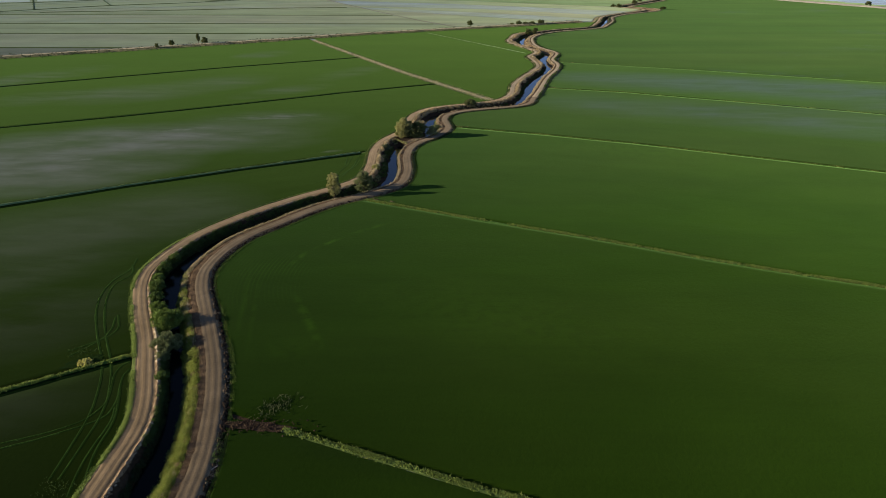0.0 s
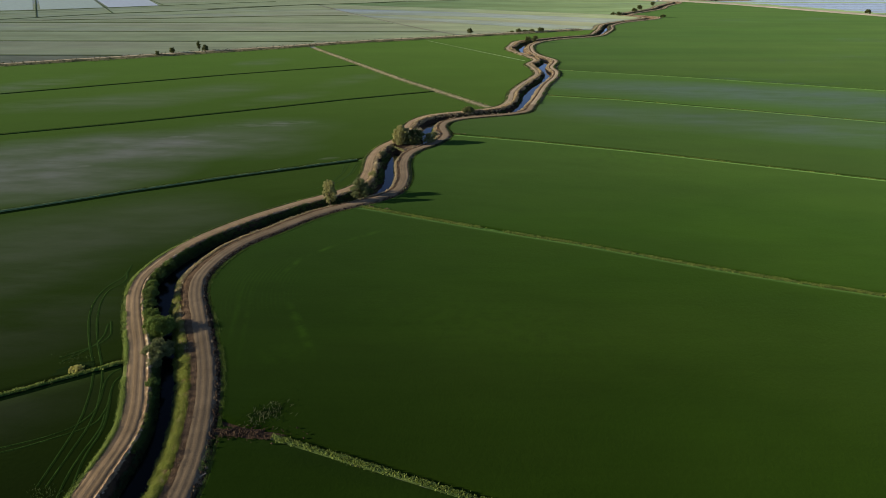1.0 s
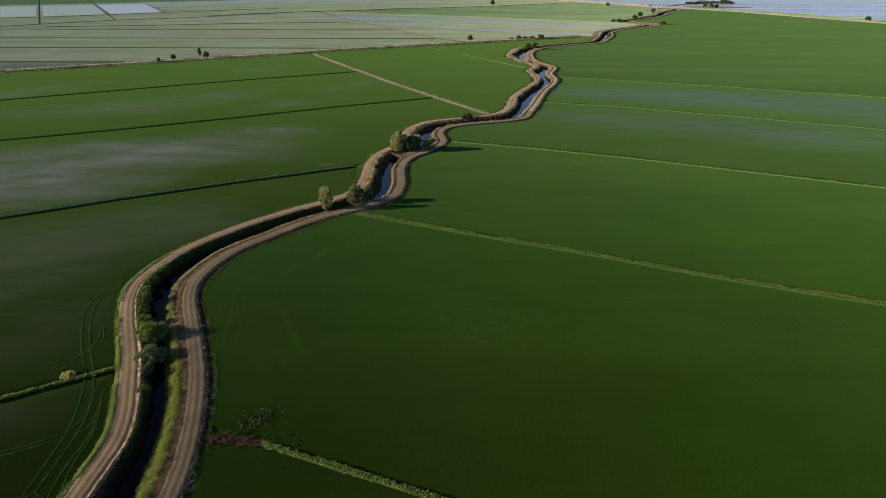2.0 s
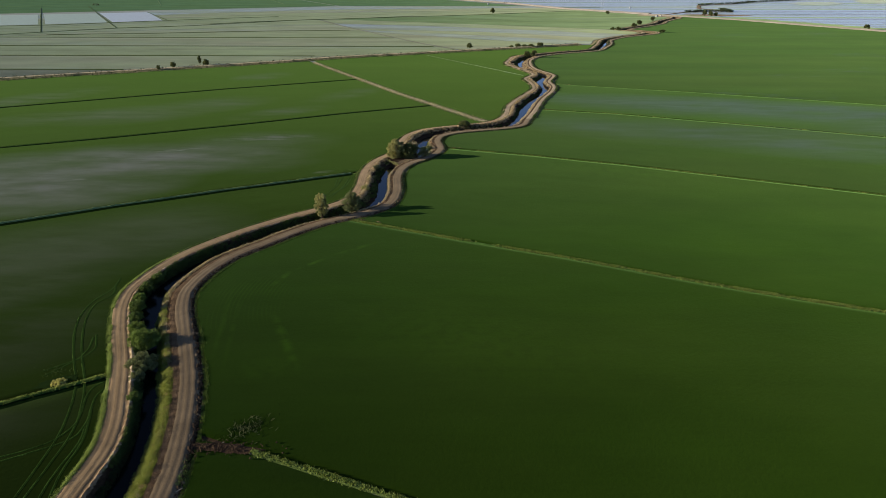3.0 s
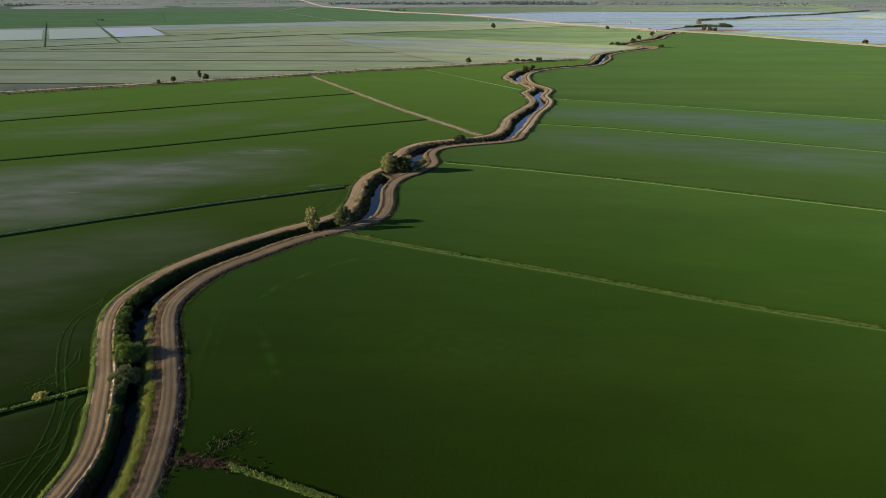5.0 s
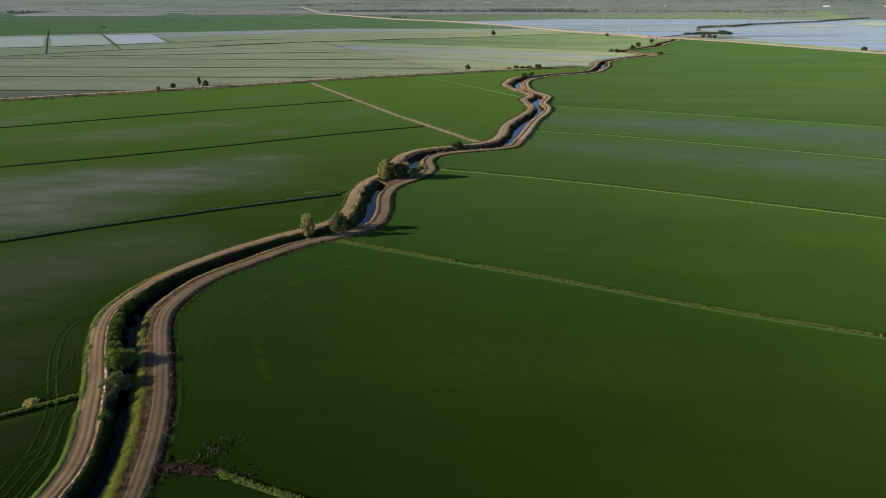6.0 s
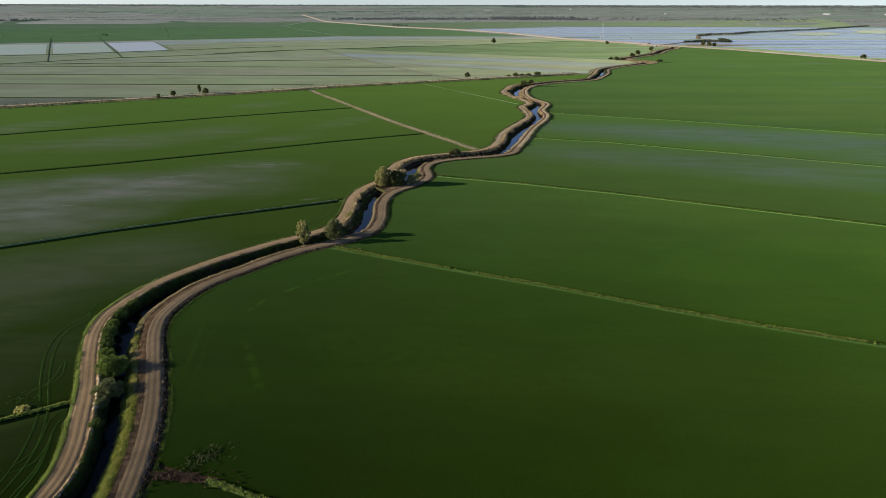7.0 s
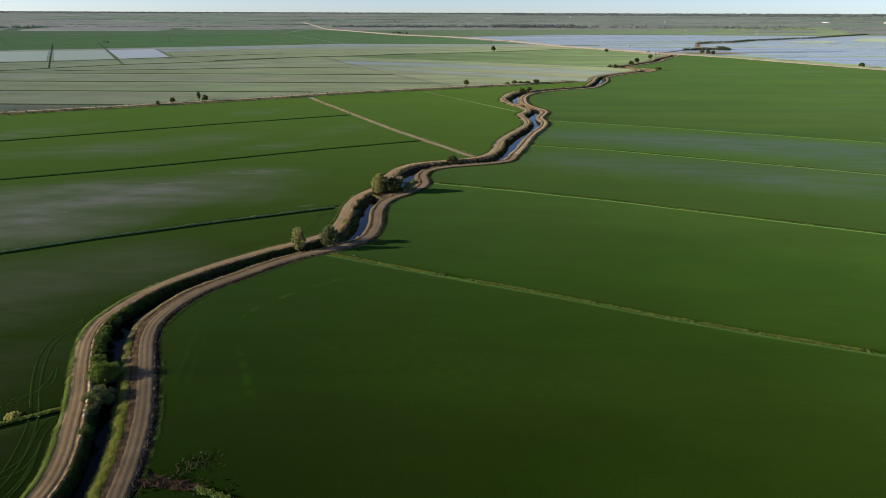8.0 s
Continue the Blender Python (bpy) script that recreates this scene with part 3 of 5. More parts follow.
def east_edge(y):
    return np.where(y < 1270, ROAD_EAST(y) + 3.5 * shear(ROAD_EAST, y), 430.0)


def beyond_edge(y):
    return np.where(y < 752, END_X(y) - 8, ROAD_WEST(y) - 5 * shear(ROAD_WEST, y))


def meet(f, edge, lo, hi):
    ys = np.linspace(lo, hi, 4000)
    d = f(edge(ys)) - ys
    i = np.nonzero(np.sign(d[:-1]) != np.sign(d[1:]))[0]
    return ys[i[0]] if len(i) else ys[np.argmin(abs(d))]


def field(label, material, fa, fb, edge, far_x, lo, hi, z=0.28, inset=0.4, nv=70, nu=46, name="rice_field"):
    """A crop sheet between two levees, from the canal's or the track's edge out to far_x."""
    vs = np.concatenate([[0, 0.004], np.linspace(0.02, 0.98, nv), [0.996, 1]])
    us = np.concatenate([[0, 0.0006], np.linspace(0.03, 1, nu)]) ** 2.2
    a, b = (lambda x: fa(x) + inset), (lambda x: fb(x) - inset)
    xs, ys, zs = [np.zeros((len(vs), len(us))) for _ in range(3)]
    for i, v in enumerate(vs):
        y0 = meet(lambda x: (1 - v) * a(x) + v * b(x), edge, lo, hi)
        x = edge(y0) + (far_x - edge(y0)) * us
        xs[i], ys[i] = x, (1 - v) * a(x) + v * b(x)
        zs[i] = z
    for i in range(len(vs)):
        for j in range(len(us)):
            if abs(xs[i, j]) < 300 and ys[i, j] < 500:
                zs[i, j] += 0.05 * rough(xs[i, j], ys[i, j], 0.2) - 0.05 * abs(rough(xs[i, j], ys[i, j], 0.03, 4))
    zs[0], zs[-1], zs[:, 0] = 0.02, 0.02, 0.02
    v, f = sheet(xs, ys, zs)
    return tagged(part(name, v, f, material, smooth=True), label, "rice field", "rice fields", "stuff")


def tufts(points, height, blades, width, spread, seed):
    """Grass clumps: a few leaning blades each, as bare triangles."""
    rng = np.random.default_rng(seed)
    p = np.repeat(np.asarray(points, float), blades, 0)
    n = len(p)
    ang, tilt = rng.uniform(0, 2 * np.pi, n), rng.uniform(0.1, 0.75, n)
    h = height * rng.uniform(0.5, 1.25, n)
    root = p + np.stack([rng.normal(0, spread, n), rng.normal(0, spread, n), np.full(n, -0.05)], 1)
    side = np.stack([-np.sin(ang), np.cos(ang), 0 * ang], 1) * (width * rng.uniform(0.6, 1.4, n))[:, None]
    tip = root + np.stack([np.cos(ang) * np.sin(tilt) * h, np.sin(ang) * np.sin(tilt) * h, np.cos(tilt) * h], 1)
    verts = np.stack([root - side, root + side, tip], 1).reshape(-1, 3)
    return verts.tolist(), np.arange(3 * n).reshape(-1, 3).tolist()


def levee(label, f, x0, x1, height, half, soil_mat, grass_mat, per_metre, grass_h, seed, ditch=0.0, name="levee", gaps=0.0):
    """A low earth bund with rough grass on it; ditch: the width of the dark flat strip along its near side."""
    rng = np.random.default_rng(seed)
    step = 1.2 if abs(x1 - x0) < 400 else 3.0
    xs = np.linspace(x0, x1, max(12, int(abs(x1 - x0) / step)))
    ys = f(xs)
    dx, dy = np.gradient(xs), np.gradient(ys)
    ln = np.hypot(dx, dy)
    nx, ny = -dy / ln, dx / ln
    if ny[0] < 0:
        nx, ny = -nx, -ny
    wob = np.array([0.35 * rough(x, y, 0.3, seed) + 0.25 * rough(x, y, 1.0, seed + 3) for x, y in zip(xs, ys)])
    thing = new(name)
    prof = ((-1, 0.0), (-0.75, 0.3), (-0.35, 0.85), (0.0, 1.0), (0.4, 0.8), (0.75, 0.35), (1, 0.0))
    w = half * (1 + wob)
    gx = np.stack([xs + nx * u * w for u, _ in prof], 1)
    gy = np.stack([ys + ny * u * w for u, _ in prof], 1)
    gz = np.stack([0.01 + height * z * (1 + wob) for _, z in prof], 1)
    part("ridge", *sheet(gx, gy, gz), soil_mat, thing, "low earth ridge")
    if ditch:
        d = np.stack([xs - nx * (half * 0.8 + k) for k in (0, ditch)], 1), np.stack([ys - ny * (half * 0.8 + k) for k in (0, ditch)], 1)
        # a flat near-black sheet laid just above the rice
        part("furrow", *sheet(*d, 0 * d[0] + 0.31), M_NEARBLACK, thing, "dark wet furrow")
    n = int(per_metre * np.sum(ln))
    t = rng.uniform(0, len(xs) - 1.001, n)
    i = t.astype(int)
    keep = np.array([rough(xs[k], ys[k], 0.12, seed + 9) for k in i]) + rng.uniform(-0.3, 0.6, n) > gaps
    t, i = t[keep], i[keep]
    fr = t - i
    off = rng.normal(0, 0.42, len(i)) * w[i]
    px = xs[i] * (1 - fr) + xs[i + 1] * fr + nx[i] * off
    py = ys[i] * (1 - fr) + ys[i + 1] * fr + ny[i] * off
    pz = height * np.clip(1 - (off / w[i]) ** 2, 0.1, 1)
    part("grass", *tufts(np.stack([px, py, pz], 1), grass_h, 8, 0.065, 0.22, seed), grass_mat, thing, "rough grass clumps", slots=None)["kind"] = "stuff"
    return tagged(thing, label, "levee", "levees between the rice fields")


low = lambda x: np.asarray(x, float) * 0 - 150.0
# west of the canal
field("deep green rice field crossed by dark wheel tracks", M_RICE_L, low, L_A, west_edge, -400, -165, 130, nv=110)
field("deep green rice field with dull water sheens put into its colour", M_RICE_SHEEN, L_A, L_B, west_edge, -500, 80, 300)
field("green rice field with bright streaks of standing water", M_RICE_WET, L_B, L_C, west_edge, -600, 200, 420)
field("green rice field behind a thin dark levee", M_RICE_L, L_C, L_D, west_edge, -700, 340, 560)
field("green rice field below the field road", M_RICE_L, L_D, lambda x: L_END(x) - 5, west_edge, -900, 400, 640)
# east of the canal
field("deep green rice field at a bend of the canal", M_RICE, low, R_A, east_edge, 500, -165, 110, nv=110)
field("broad smooth deep green rice field", M_RICE, R_A, R_B, east_edge, 600, 70, 230)
field("broad smooth green rice field", M_RICE, R_B, R_C, east_edge, 700, 150, 330)
field("green rice field with a bluish water sheen put into its colour", M_RICE_B, R_C, R_D, east_edge, 800, 240, 420)
field("green rice field with bluish sheen bands put into its colour", M_RICE_B, R_D, R_E, east_edge, 900, 330, 520)
SANDY = line((398, 1340), (501, 1188), (564, 1031), (606, 937), (800, 500))
field("large light green rice field reaching to a sandy road", M_RICE_FAR, R_E, SANDY, east_edge, 860, 400, 1335)

GRASS_EAST = "low levee with bright rough grass across the rice"
levee(GRASS_EAST, R_A, -26, 60, 0.6, 0.36, M_DARKRIDGE, M_LEVEE, 24, 0.4, 11)
levee(GRASS_EAST, R_B, float(east_edge(meet(R_B, east_edge, 150, 230))), 420, 0.33, 0.55, M_GREENRIDGE, M_LEVEE, 20, 0.55, 12, gaps=0.12)
levee(GRASS_EAST, R_C, float(east_edge(meet(R_C, east_edge, 250, 330))), 560, 0.28, 1.0, M_RICE, M_LEVEE, 5, 0.4, 13, gaps=0.2)
levee(GRASS_EAST, R_D, float(east_edge(meet(R_D, east_edge, 330, 420))), 620, 0.27, 1.0, M_RICE_B, M_LEVEE, 3.4, 0.4, 14, gaps=0.3)
levee("faint low levee with a little dry grass", R_E, float(east_edge(meet(R_E, east_edge, 420, 520))), 700, 0.26, 1.0, M_RICE_FAR, M_LEVEE, 1.6, 0.4, 15, gaps=0.45)
GRASS_WEST = "straight narrow green levee with a dark strip beside it"
levee("short grassy levee between two rice fields", L_A, float(west_edge(meet(L_A, west_edge, 80, 160))), -220, 0.55, 0.6, M_GREENRIDGE, M_LEVEE, 14, 0.35, 21, 1.3)
levee("straight smooth pale green levee above a dark strip", L_B, float(west_edge(meet(L_B, west_edge, 200, 300))) - 3, -420, 0.7, 0.95, M_LITRIDGE, M_WEEDS, 3, 0.2, 22, 2.1)
levee(GRASS_WEST, L_C, float(west_edge(meet(L_C, west_edge, 340, 420))), -560, 0.5, 0.6, M_GREENRIDGE, M_REED, 4, 0.3, 23, 1.3)
levee(GRASS_WEST, L_D, float(west_edge(meet(L_D, west_edge, 420, 540))), -640, 0.5, 0.6, M_GREENRIDGE, M_REED, 3, 0.3, 24, 1.6)


def plot(label, material, ys, x0, x1, z=0.2, name="rice_field", cat="rice field", n=24, kind="stuff", group="rice fields"):
    """A sheet in rows of constant y between two edges."""
    ys = np.asarray(ys, float)
    a, b = x0(ys), x1(ys)
    u = np.linspace(0, 1, n)
    xs = a[:, None] + (b - a)[:, None] * u[None]
    v, f = sheet(xs, np.repeat(ys[:, None], n, 1), 0 * xs + z)
    return tagged(part(name, v, f, material), label, cat, group, kind)


def rise(x, y):
    """How far the plain climbs towards its rim."""
    return 77 * np.clip((np.hypot(x, y) - 3300) / 1500, 0, 1)


def quad(label, material, corners, z=0.2, name="rice_field", cat="rice field", n=8, kind="stuff", group="rice fields"):
    c = np.array(corners, float)
    u, v = np.meshgrid(np.linspace(0, 1, n), np.linspace(0, 1, n))
    p = [(1 - u) * (1 - v) * c[0, k] + u * (1 - v) * c[1, k] + u * v * c[2, k] + (1 - u) * v * c[3, k] for k in (0, 1)]
    return tagged(part(name, *sheet(p[0], p[1], rise(p[0], p[1]) + z), material), label, cat, group, kind)


def ribbon(name, label, cat, pts, half, z, material, wob=0.15, step=6.0, rise=0.0, kind="structure", group=""):
    """A long strip along a polyline, with uneven edges; rise lifts its middle."""
    p = np.array(pts, float)
    cum = np.concatenate([[0], np.cumsum(np.hypot(*np.diff(p, axis=0).T))])
    t = np.linspace(0, cum[-1], max(4, int(cum[-1] / step)))
    x, y = np.interp(t, cum, p[:, 0]), np.interp(t, cum, p[:, 1])
    dx, dy = np.gradient(x), np.gradient(y)
    ln = np.hypot(dx, dy)
    nx, ny = -dy / ln, dx / ln
    us = (-1, -0.5, 0, 0.5, 1)
    w = [half * (1 + wob * np.array([rough(a, b, 0.08, u * 3) + rough(a, b, 0.3, u * 5) for a, b in zip(x, y)])) for u in us]
    gx = np.stack([x + nx * u * k for u, k in zip(us, w)], 1)
    gy = np.stack([y + ny * u * k for u, k in zip(us, w)], 1)
    gz = np.stack([z + rise * (1 - u * u) + 0 * x for u in us], 1) + 77 * np.clip((np.hypot(gx, gy) - 3300) / 1500, 0, 1)
    uvs = np.stack([np.repeat(np.array(us)[None] * half, len(t), 0), np.repeat(t[:, None], 5, 1)], -1).reshape(-1, 2)
    return tagged(part(name, *sheet(gx, gy, gz), material, smooth=True, uvs=uvs), label, cat, group, kind)


# the wedge of rice between the field track, the field road and the canal
plot("green rice wedge between a pale track and the canal", M_RICE_L, np.concatenate([np.arange(344.5, 640, 1.5), np.arange(640, 748, 3.0)]),
     lambda y: np.maximum(TRACK(y) + 2.4, END_X(y) + 7), lambda y: np.maximum(ROAD_WEST(y) - 3.1 * shear(ROAD_WEST, y), END_X(y) + 7.5), 0.28)
ribbon("track_verge", "dull green weedy verge under the pale field track", "grass verge", [(28, 335.5), (22, 343), (-27, 426), (-111, 584)], 2.9, 0.29, M_DARKRIDGE, 0.1, 1.5, 0.03)
ribbon("track", "pale straight dirt track between rice fields", "dirt track", [(28, 335.5), (22, 343), (-27, 426), (-111, 584)], 0.9, 0.36, M_TRACK, 1.0, 1.2, 0.12)
t = np.random.default_rng(71).uniform(0, 1, 5200)
d = np.random.default_rng(72).normal(0, 1, 5200) * (0.75 + 0.5 * (1 - t))
track_y = 337 + 247 * t
track_places = np.stack([np.interp(track_y, [335.5, 343, 426, 584], [28, 22, -27, -111]) + 0.88 * d, track_y + 0.47 * d, 0.34 + 0 * t], 1)
for k, (m, text) in enumerate(((M_PALEGRASS, "dry pale grass along the pale field track"), (M_LEVEE, "rough green grass along the pale field track"))):
    tagged(part("track_grass", *tufts(track_places[k::3] if k else track_places[:3400], 0.32, 5, 0.09, 0.3, 73 + k), m), text, "grass", kind="stuff")
ribbon("track_2", "faint pale grassy strip across the rice", "dirt track", [(63, 508), (56, 520), (-14, 641)], 0.8, 0.32, M_YOUNG, 0.7, 2.0, 0.1)
FIELD_ROAD_LINE = [(-900, 143), (-322, 480), (-220, 539), (-139, 588), (-95, 620), (39, 688.5), (150, 749)]
ribbon("field_road_bank", "broad brown weedy earth bank under the field road", "earth bank", FIELD_ROAD_LINE, 8.0, 0.1, M_VERGESOIL, 0.35, 3.0, 1.3)
ribbon("road_3", "pale dirt field road with weedy verges", "dirt road", FIELD_ROAD_LINE, 2.6, 1.33, M_TRACK, 0.5, 3.0, 0.15)

# the pale young rice and flooded plots beyond the field road
far_west = lambda y: 0 * y - 1500.0
PALE, SPARSE = "pale young rice standing in shallow water", "thin young rice on bare wet soil"
F5 = line((-564, 857), (-471, 964), (-372, 1023), (-254, 1146), (67, 1327), (253, 1462), (300, 1490))
TOP = line((-832, 1272), (-673, 1357), (-608, 1403), (-461, 1555), (-263, 1681), (14, 1694), (210, 1700))
ROAD_FAR = [(-790, 3683), (-470, 2989), (-179, 2388), (15, 2175), (167, 1874), (269, 1562), (398, 1340)]


DIAGONAL = lambda y: np.interp(y, [690, 766, 863, 1030, 1200], [18, -28, -75, -155, -225])


def plain_edge(y):
    return np.where(y < 1270, beyond_edge(y), np.interp(y, [1270, 1340, 1562, 1874, 2175, 2988], [385, 388, 258, 155, 4, -482]))


def left_edge(y):
    return np.where(y > 690, np.minimum(plain_edge(y), DIAGONAL(y) - 3), plain_edge(y))


BANDS = [(330, 535, M_FALLOW, SPARSE), (535, 632, M_PALE_B, SPARSE), (632, 722, M_PALE, PALE), (722, 823, M_PALE_B, PALE)]
for y0, y1, m, text in BANDS:
    plot(text, m, np.linspace(y0 + 1.5, y1 - 1.5, 30), far_west, left_edge)
FAN = [lambda x, k=k: (1 - k) * 823 + k * np.maximum(F5(x), 826) for k in (0, 0.3, 0.62, 1)]
for k, (a, b) in enumerate(zip(FAN, FAN[1:])):
    field((PALE, SPARSE)[k % 2], (M_PALE, M_PALE_B)[k % 2], a, b, left_edge, -620, 780, 1400, 0.2, 1.5, 20, 24)
# east of the pale diagonal strip the plots slant the other way
B3, B2, B1 = line((-63, 889), (45, 811), (136, 751)), line((-101, 965), (49, 920), (185, 838)), line((-131, 1150), (56, 1062), (249, 956))
B0 = line((-60, 748), (40, 698), (150, 752))
for a, b, m, text in ((lambda x: 0 * x + 640, B3, M_PALE_B, "thin pale rice on drying soil"), (B3, lambda x: (B3(x) + B2(x)) / 2, M_PALE_WET, "bluish flooded thin rice"), (lambda x: (B3(x) + B2(x)) / 2, B2, M_PALE_B, SPARSE),
                      (B2, lambda x: (B1(x) + B2(x)) / 2, M_PALE_WET, "bluish flooded thin rice"), (lambda x: (B1(x) + B2(x)) / 2, B1, M_PALE, PALE), (B1, lambda x: (B1(x) + F5(x)) / 2, M_YOUNG, "fresh green young rice"), (lambda x: (B1(x) + F5(x)) / 2, F5, M_YOUNG, "fresh green young rice")):
    ys = np.linspace(650, 1480, 1600)
    rows = []
    for v in np.linspace(0.01, 0.99, 18):
        c = lambda x: (1 - v) * a(x) + v * b(x)
        y1 = meet(c, plain_edge, 690, 1500)
        y0 = meet(c, DIAGONAL, 660, 1400)
        x0, x1 = float(DIAGONAL(y0)) + 3, float(plain_edge(y1)) - 2
        xs = np.linspace(x0, max(x0 + 1, x1), 26)
        rows.append(np.stack([xs, c(xs)], 1))
    r = np.array(rows)
    tagged(part("rice_field", *sheet(r[:, :, 0], r[:, :, 1], 0 * r[:, :, 0] + 0.21), m), text, "rice field", "rice fields", "stuff")
ribbon("track_3", "pale bare strip between young rice plots", "dirt track", [(14, 697), (-28, 766), (-75, 863), (-155, 1030), (-205, 1150)], 1.6, 0.3, M_FALLOW, 0.4, 5, 0.2)
FAN_2 = [lambda x, k=k: (1 - k) * np.maximum(F5(x), 826) + k * TOP(x) for k in (0, 0.24, 0.45, 0.7, 1)]
for k, (a, b) in enumerate(zip(FAN_2, FAN_2[1:])):
    field((PALE, SPARSE)[k % 2], (M_PALE, M_PALE, M_PALE_B, M_PALE_WET)[k], a, b, plain_edge, -1400, 1200, 1720, 0.22, 1.5, 14, 24)
POND = "flooded open field mirroring the morning sky"
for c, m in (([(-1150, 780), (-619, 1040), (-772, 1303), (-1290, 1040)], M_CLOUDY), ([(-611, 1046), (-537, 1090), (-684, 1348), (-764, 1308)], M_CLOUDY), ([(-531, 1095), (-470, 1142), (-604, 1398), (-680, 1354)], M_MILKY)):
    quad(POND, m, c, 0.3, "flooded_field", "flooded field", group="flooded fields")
MEADOW = "dark green crop on the far plain"
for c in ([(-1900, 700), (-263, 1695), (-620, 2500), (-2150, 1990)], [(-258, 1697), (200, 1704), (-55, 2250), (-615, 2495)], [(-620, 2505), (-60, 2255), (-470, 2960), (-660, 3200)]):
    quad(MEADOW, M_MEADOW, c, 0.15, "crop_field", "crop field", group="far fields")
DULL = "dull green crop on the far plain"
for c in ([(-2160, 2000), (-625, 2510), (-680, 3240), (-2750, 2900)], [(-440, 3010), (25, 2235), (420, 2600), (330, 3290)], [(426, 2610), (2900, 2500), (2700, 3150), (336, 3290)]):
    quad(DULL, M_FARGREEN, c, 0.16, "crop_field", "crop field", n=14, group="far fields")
BUND_A, BUND_B = [(-389, 1193), (-303, 1252)], [(-361, 1055), (-314, 1106), (-232, 1164), (-140, 1211), (-58, 1279)]
BUND = "thin dark earth bund between flooded plots"
for f, x0, x1 in [(lambda x: 632 + 0 * x, -1400, -120), (lambda x: 722 + 0 * x, -1400, -10), (lambda x: 823 + 0 * x, -1400, -60), (lambda x: 535 + 0 * x, -900, -255), (FAN[1], -500, -130), (FAN[3], -600, 280)]:
    e = x1
    xs = np.linspace(x0, e, 40)
    keep = xs < plain_edge(f(xs)) - 2
    ribbon("bund", BUND, "levee", np.stack([xs[keep], f(xs[keep])], 1), 1.1, 0.3, M_REED, 0.3, 9.0, 0.5, "", "bunds on the far plain")
for pts in ([(-1150, 772), (-664, 996), (-597, 1025), (-533, 1076), (-462, 1132), BUND_A[0], BUND_A[1]], BUND_B):
    ribbon("bund", BUND, "levee", pts, 1.1, 0.3, M_REED, 0.3, 9.0, 0.5, "", "bunds on the far plain")
for pts in ([(-529, 893), (-916, 1562)], [(-468, 975), (-854, 1652)], [(-467, 1153), (-608, 1403)]):
    ribbon("bund", "broad dark weedy bund between ponds", "levee", pts, 1.1, 0.32, M_REED, 0.5, 5.0, 0.25, "", "bunds on the far plain")
for pts in ([(-700, 1700), (-960, 2300)], [(-420, 1800), (-640, 2400)], [(-980, 1500), (-1300, 1950)]):
    ribbon("bund", "pale green bund across a green crop", "levee", pts, 1.1, 0.3, M_YOUNG, 0.3, 9.0, 0.3, "", "bunds on the far plain")
ribbon("road_4", "long pale dirt road across the far plain", "dirt road", ROAD_FAR, 7.0, 0.3, M_SAND, 0.3, 10, 3.0)
ribbon("road_5", "sandy road along the flooded fields", "dirt road", [(398, 1340), (501, 1190), (564, 1033), (606, 939), (800, 503)], 7, 0.3, M_SAND, 0.35, 6, 1.8)

def patch_sheet(name, label, cat, cx, cy, rx, ry, turn, z, material, seed, rings=7, spokes=34, hump=0.0):
    verts, faces = [(cx, cy, z + hump)], []
    for r in range(1, rings + 1):
        for k in range(spokes):
            a = 2 * math.pi * k / spokes
            w = (r / rings) * (1 + 0.35 * rough(math.cos(a) * 2, math.sin(a) * 2, 1.0, seed) + 0.25 * rough(math.cos(a) * 6, math.sin(a) * 6, 1.0, seed + 5))
            u, v = rx * w * math.cos(a), ry * w * math.sin(a)
            c, s = math.cos(radians(turn)), math.sin(radians(turn))
            verts.append((cx + u * c - v * s, cy + u * s + v * c, z + hump * (1 - (r / rings) ** 2) + 0.05 * rough(u, v, 1.3, seed) * (r < rings)))
    for k in range(spokes):
        faces.append((0, 1 + k, 1 + (k + 1) % spokes))
        for r in range(rings - 1):
            a, b = 1 + r * spokes + k, 1 + r * spokes + (k + 1) % spokes
            faces.append((a, a + spokes, b + spokes, b))
    return tagged(part(name, verts, faces, material, smooth=True), label, cat, kind="structure")


# the flooded fields to the north-east
FLOOD_Y = [945]
while FLOOD_Y[-1] < 2480:
    FLOOD_Y.append(FLOOD_Y[-1] + (44 + 0.035 * (FLOOD_Y[-1] - 900)) * (0.75 + 0.5 * (0.5 + 0.5 * math.sin(FLOOD_Y[-1] * 1.7))))
flood_x = lambda y: np.interp(y, [937, 1031, 1188, 1340, 1562, 1874, 2175, 2510, 3024], [616, 574, 512, 414, 279, 177, 24, 430, 1250])
to_east = lambda y: 0 * y + 2000.0
strip_rng = np.random.default_rng(17)
for y0, y1 in zip(FLOOD_Y, FLOOD_Y[1:]):
    w = y0 + (y1 - y0) * strip_rng.uniform(0.5, 0.95)
    plot("flooded field strip with the pale sky's reflection in its colour", M_FLOOD_SKY, np.linspace(y0 + 1, w, 6), flood_x, to_east, 0.2, "flooded_field", "flooded field", group="flooded fields")
    plot("thin young rice between flooded strips", (M_SHALLOW_SKY, M_YOUNG, M_PALE_WET)[int(strip_rng.integers(3))], np.linspace(w, y1 - 2, 5), (lambda y, d=strip_rng.uniform(0, 500) * (strip_rng.uniform() < 0.5): flood_x(y) + d), to_east, 0.25)
    if strip_rng.uniform() < 0.35:
        ribbon("bund", "low green bund between flooded strips", "levee", [(float(flood_x(y1)) + 4, y1 - 1), (2000, y1 - 1)], strip_rng.uniform(0.5, 1.2), 0.22, M_YOUNG, 0.4, 25, 0.2, "", "bunds on the far plain")


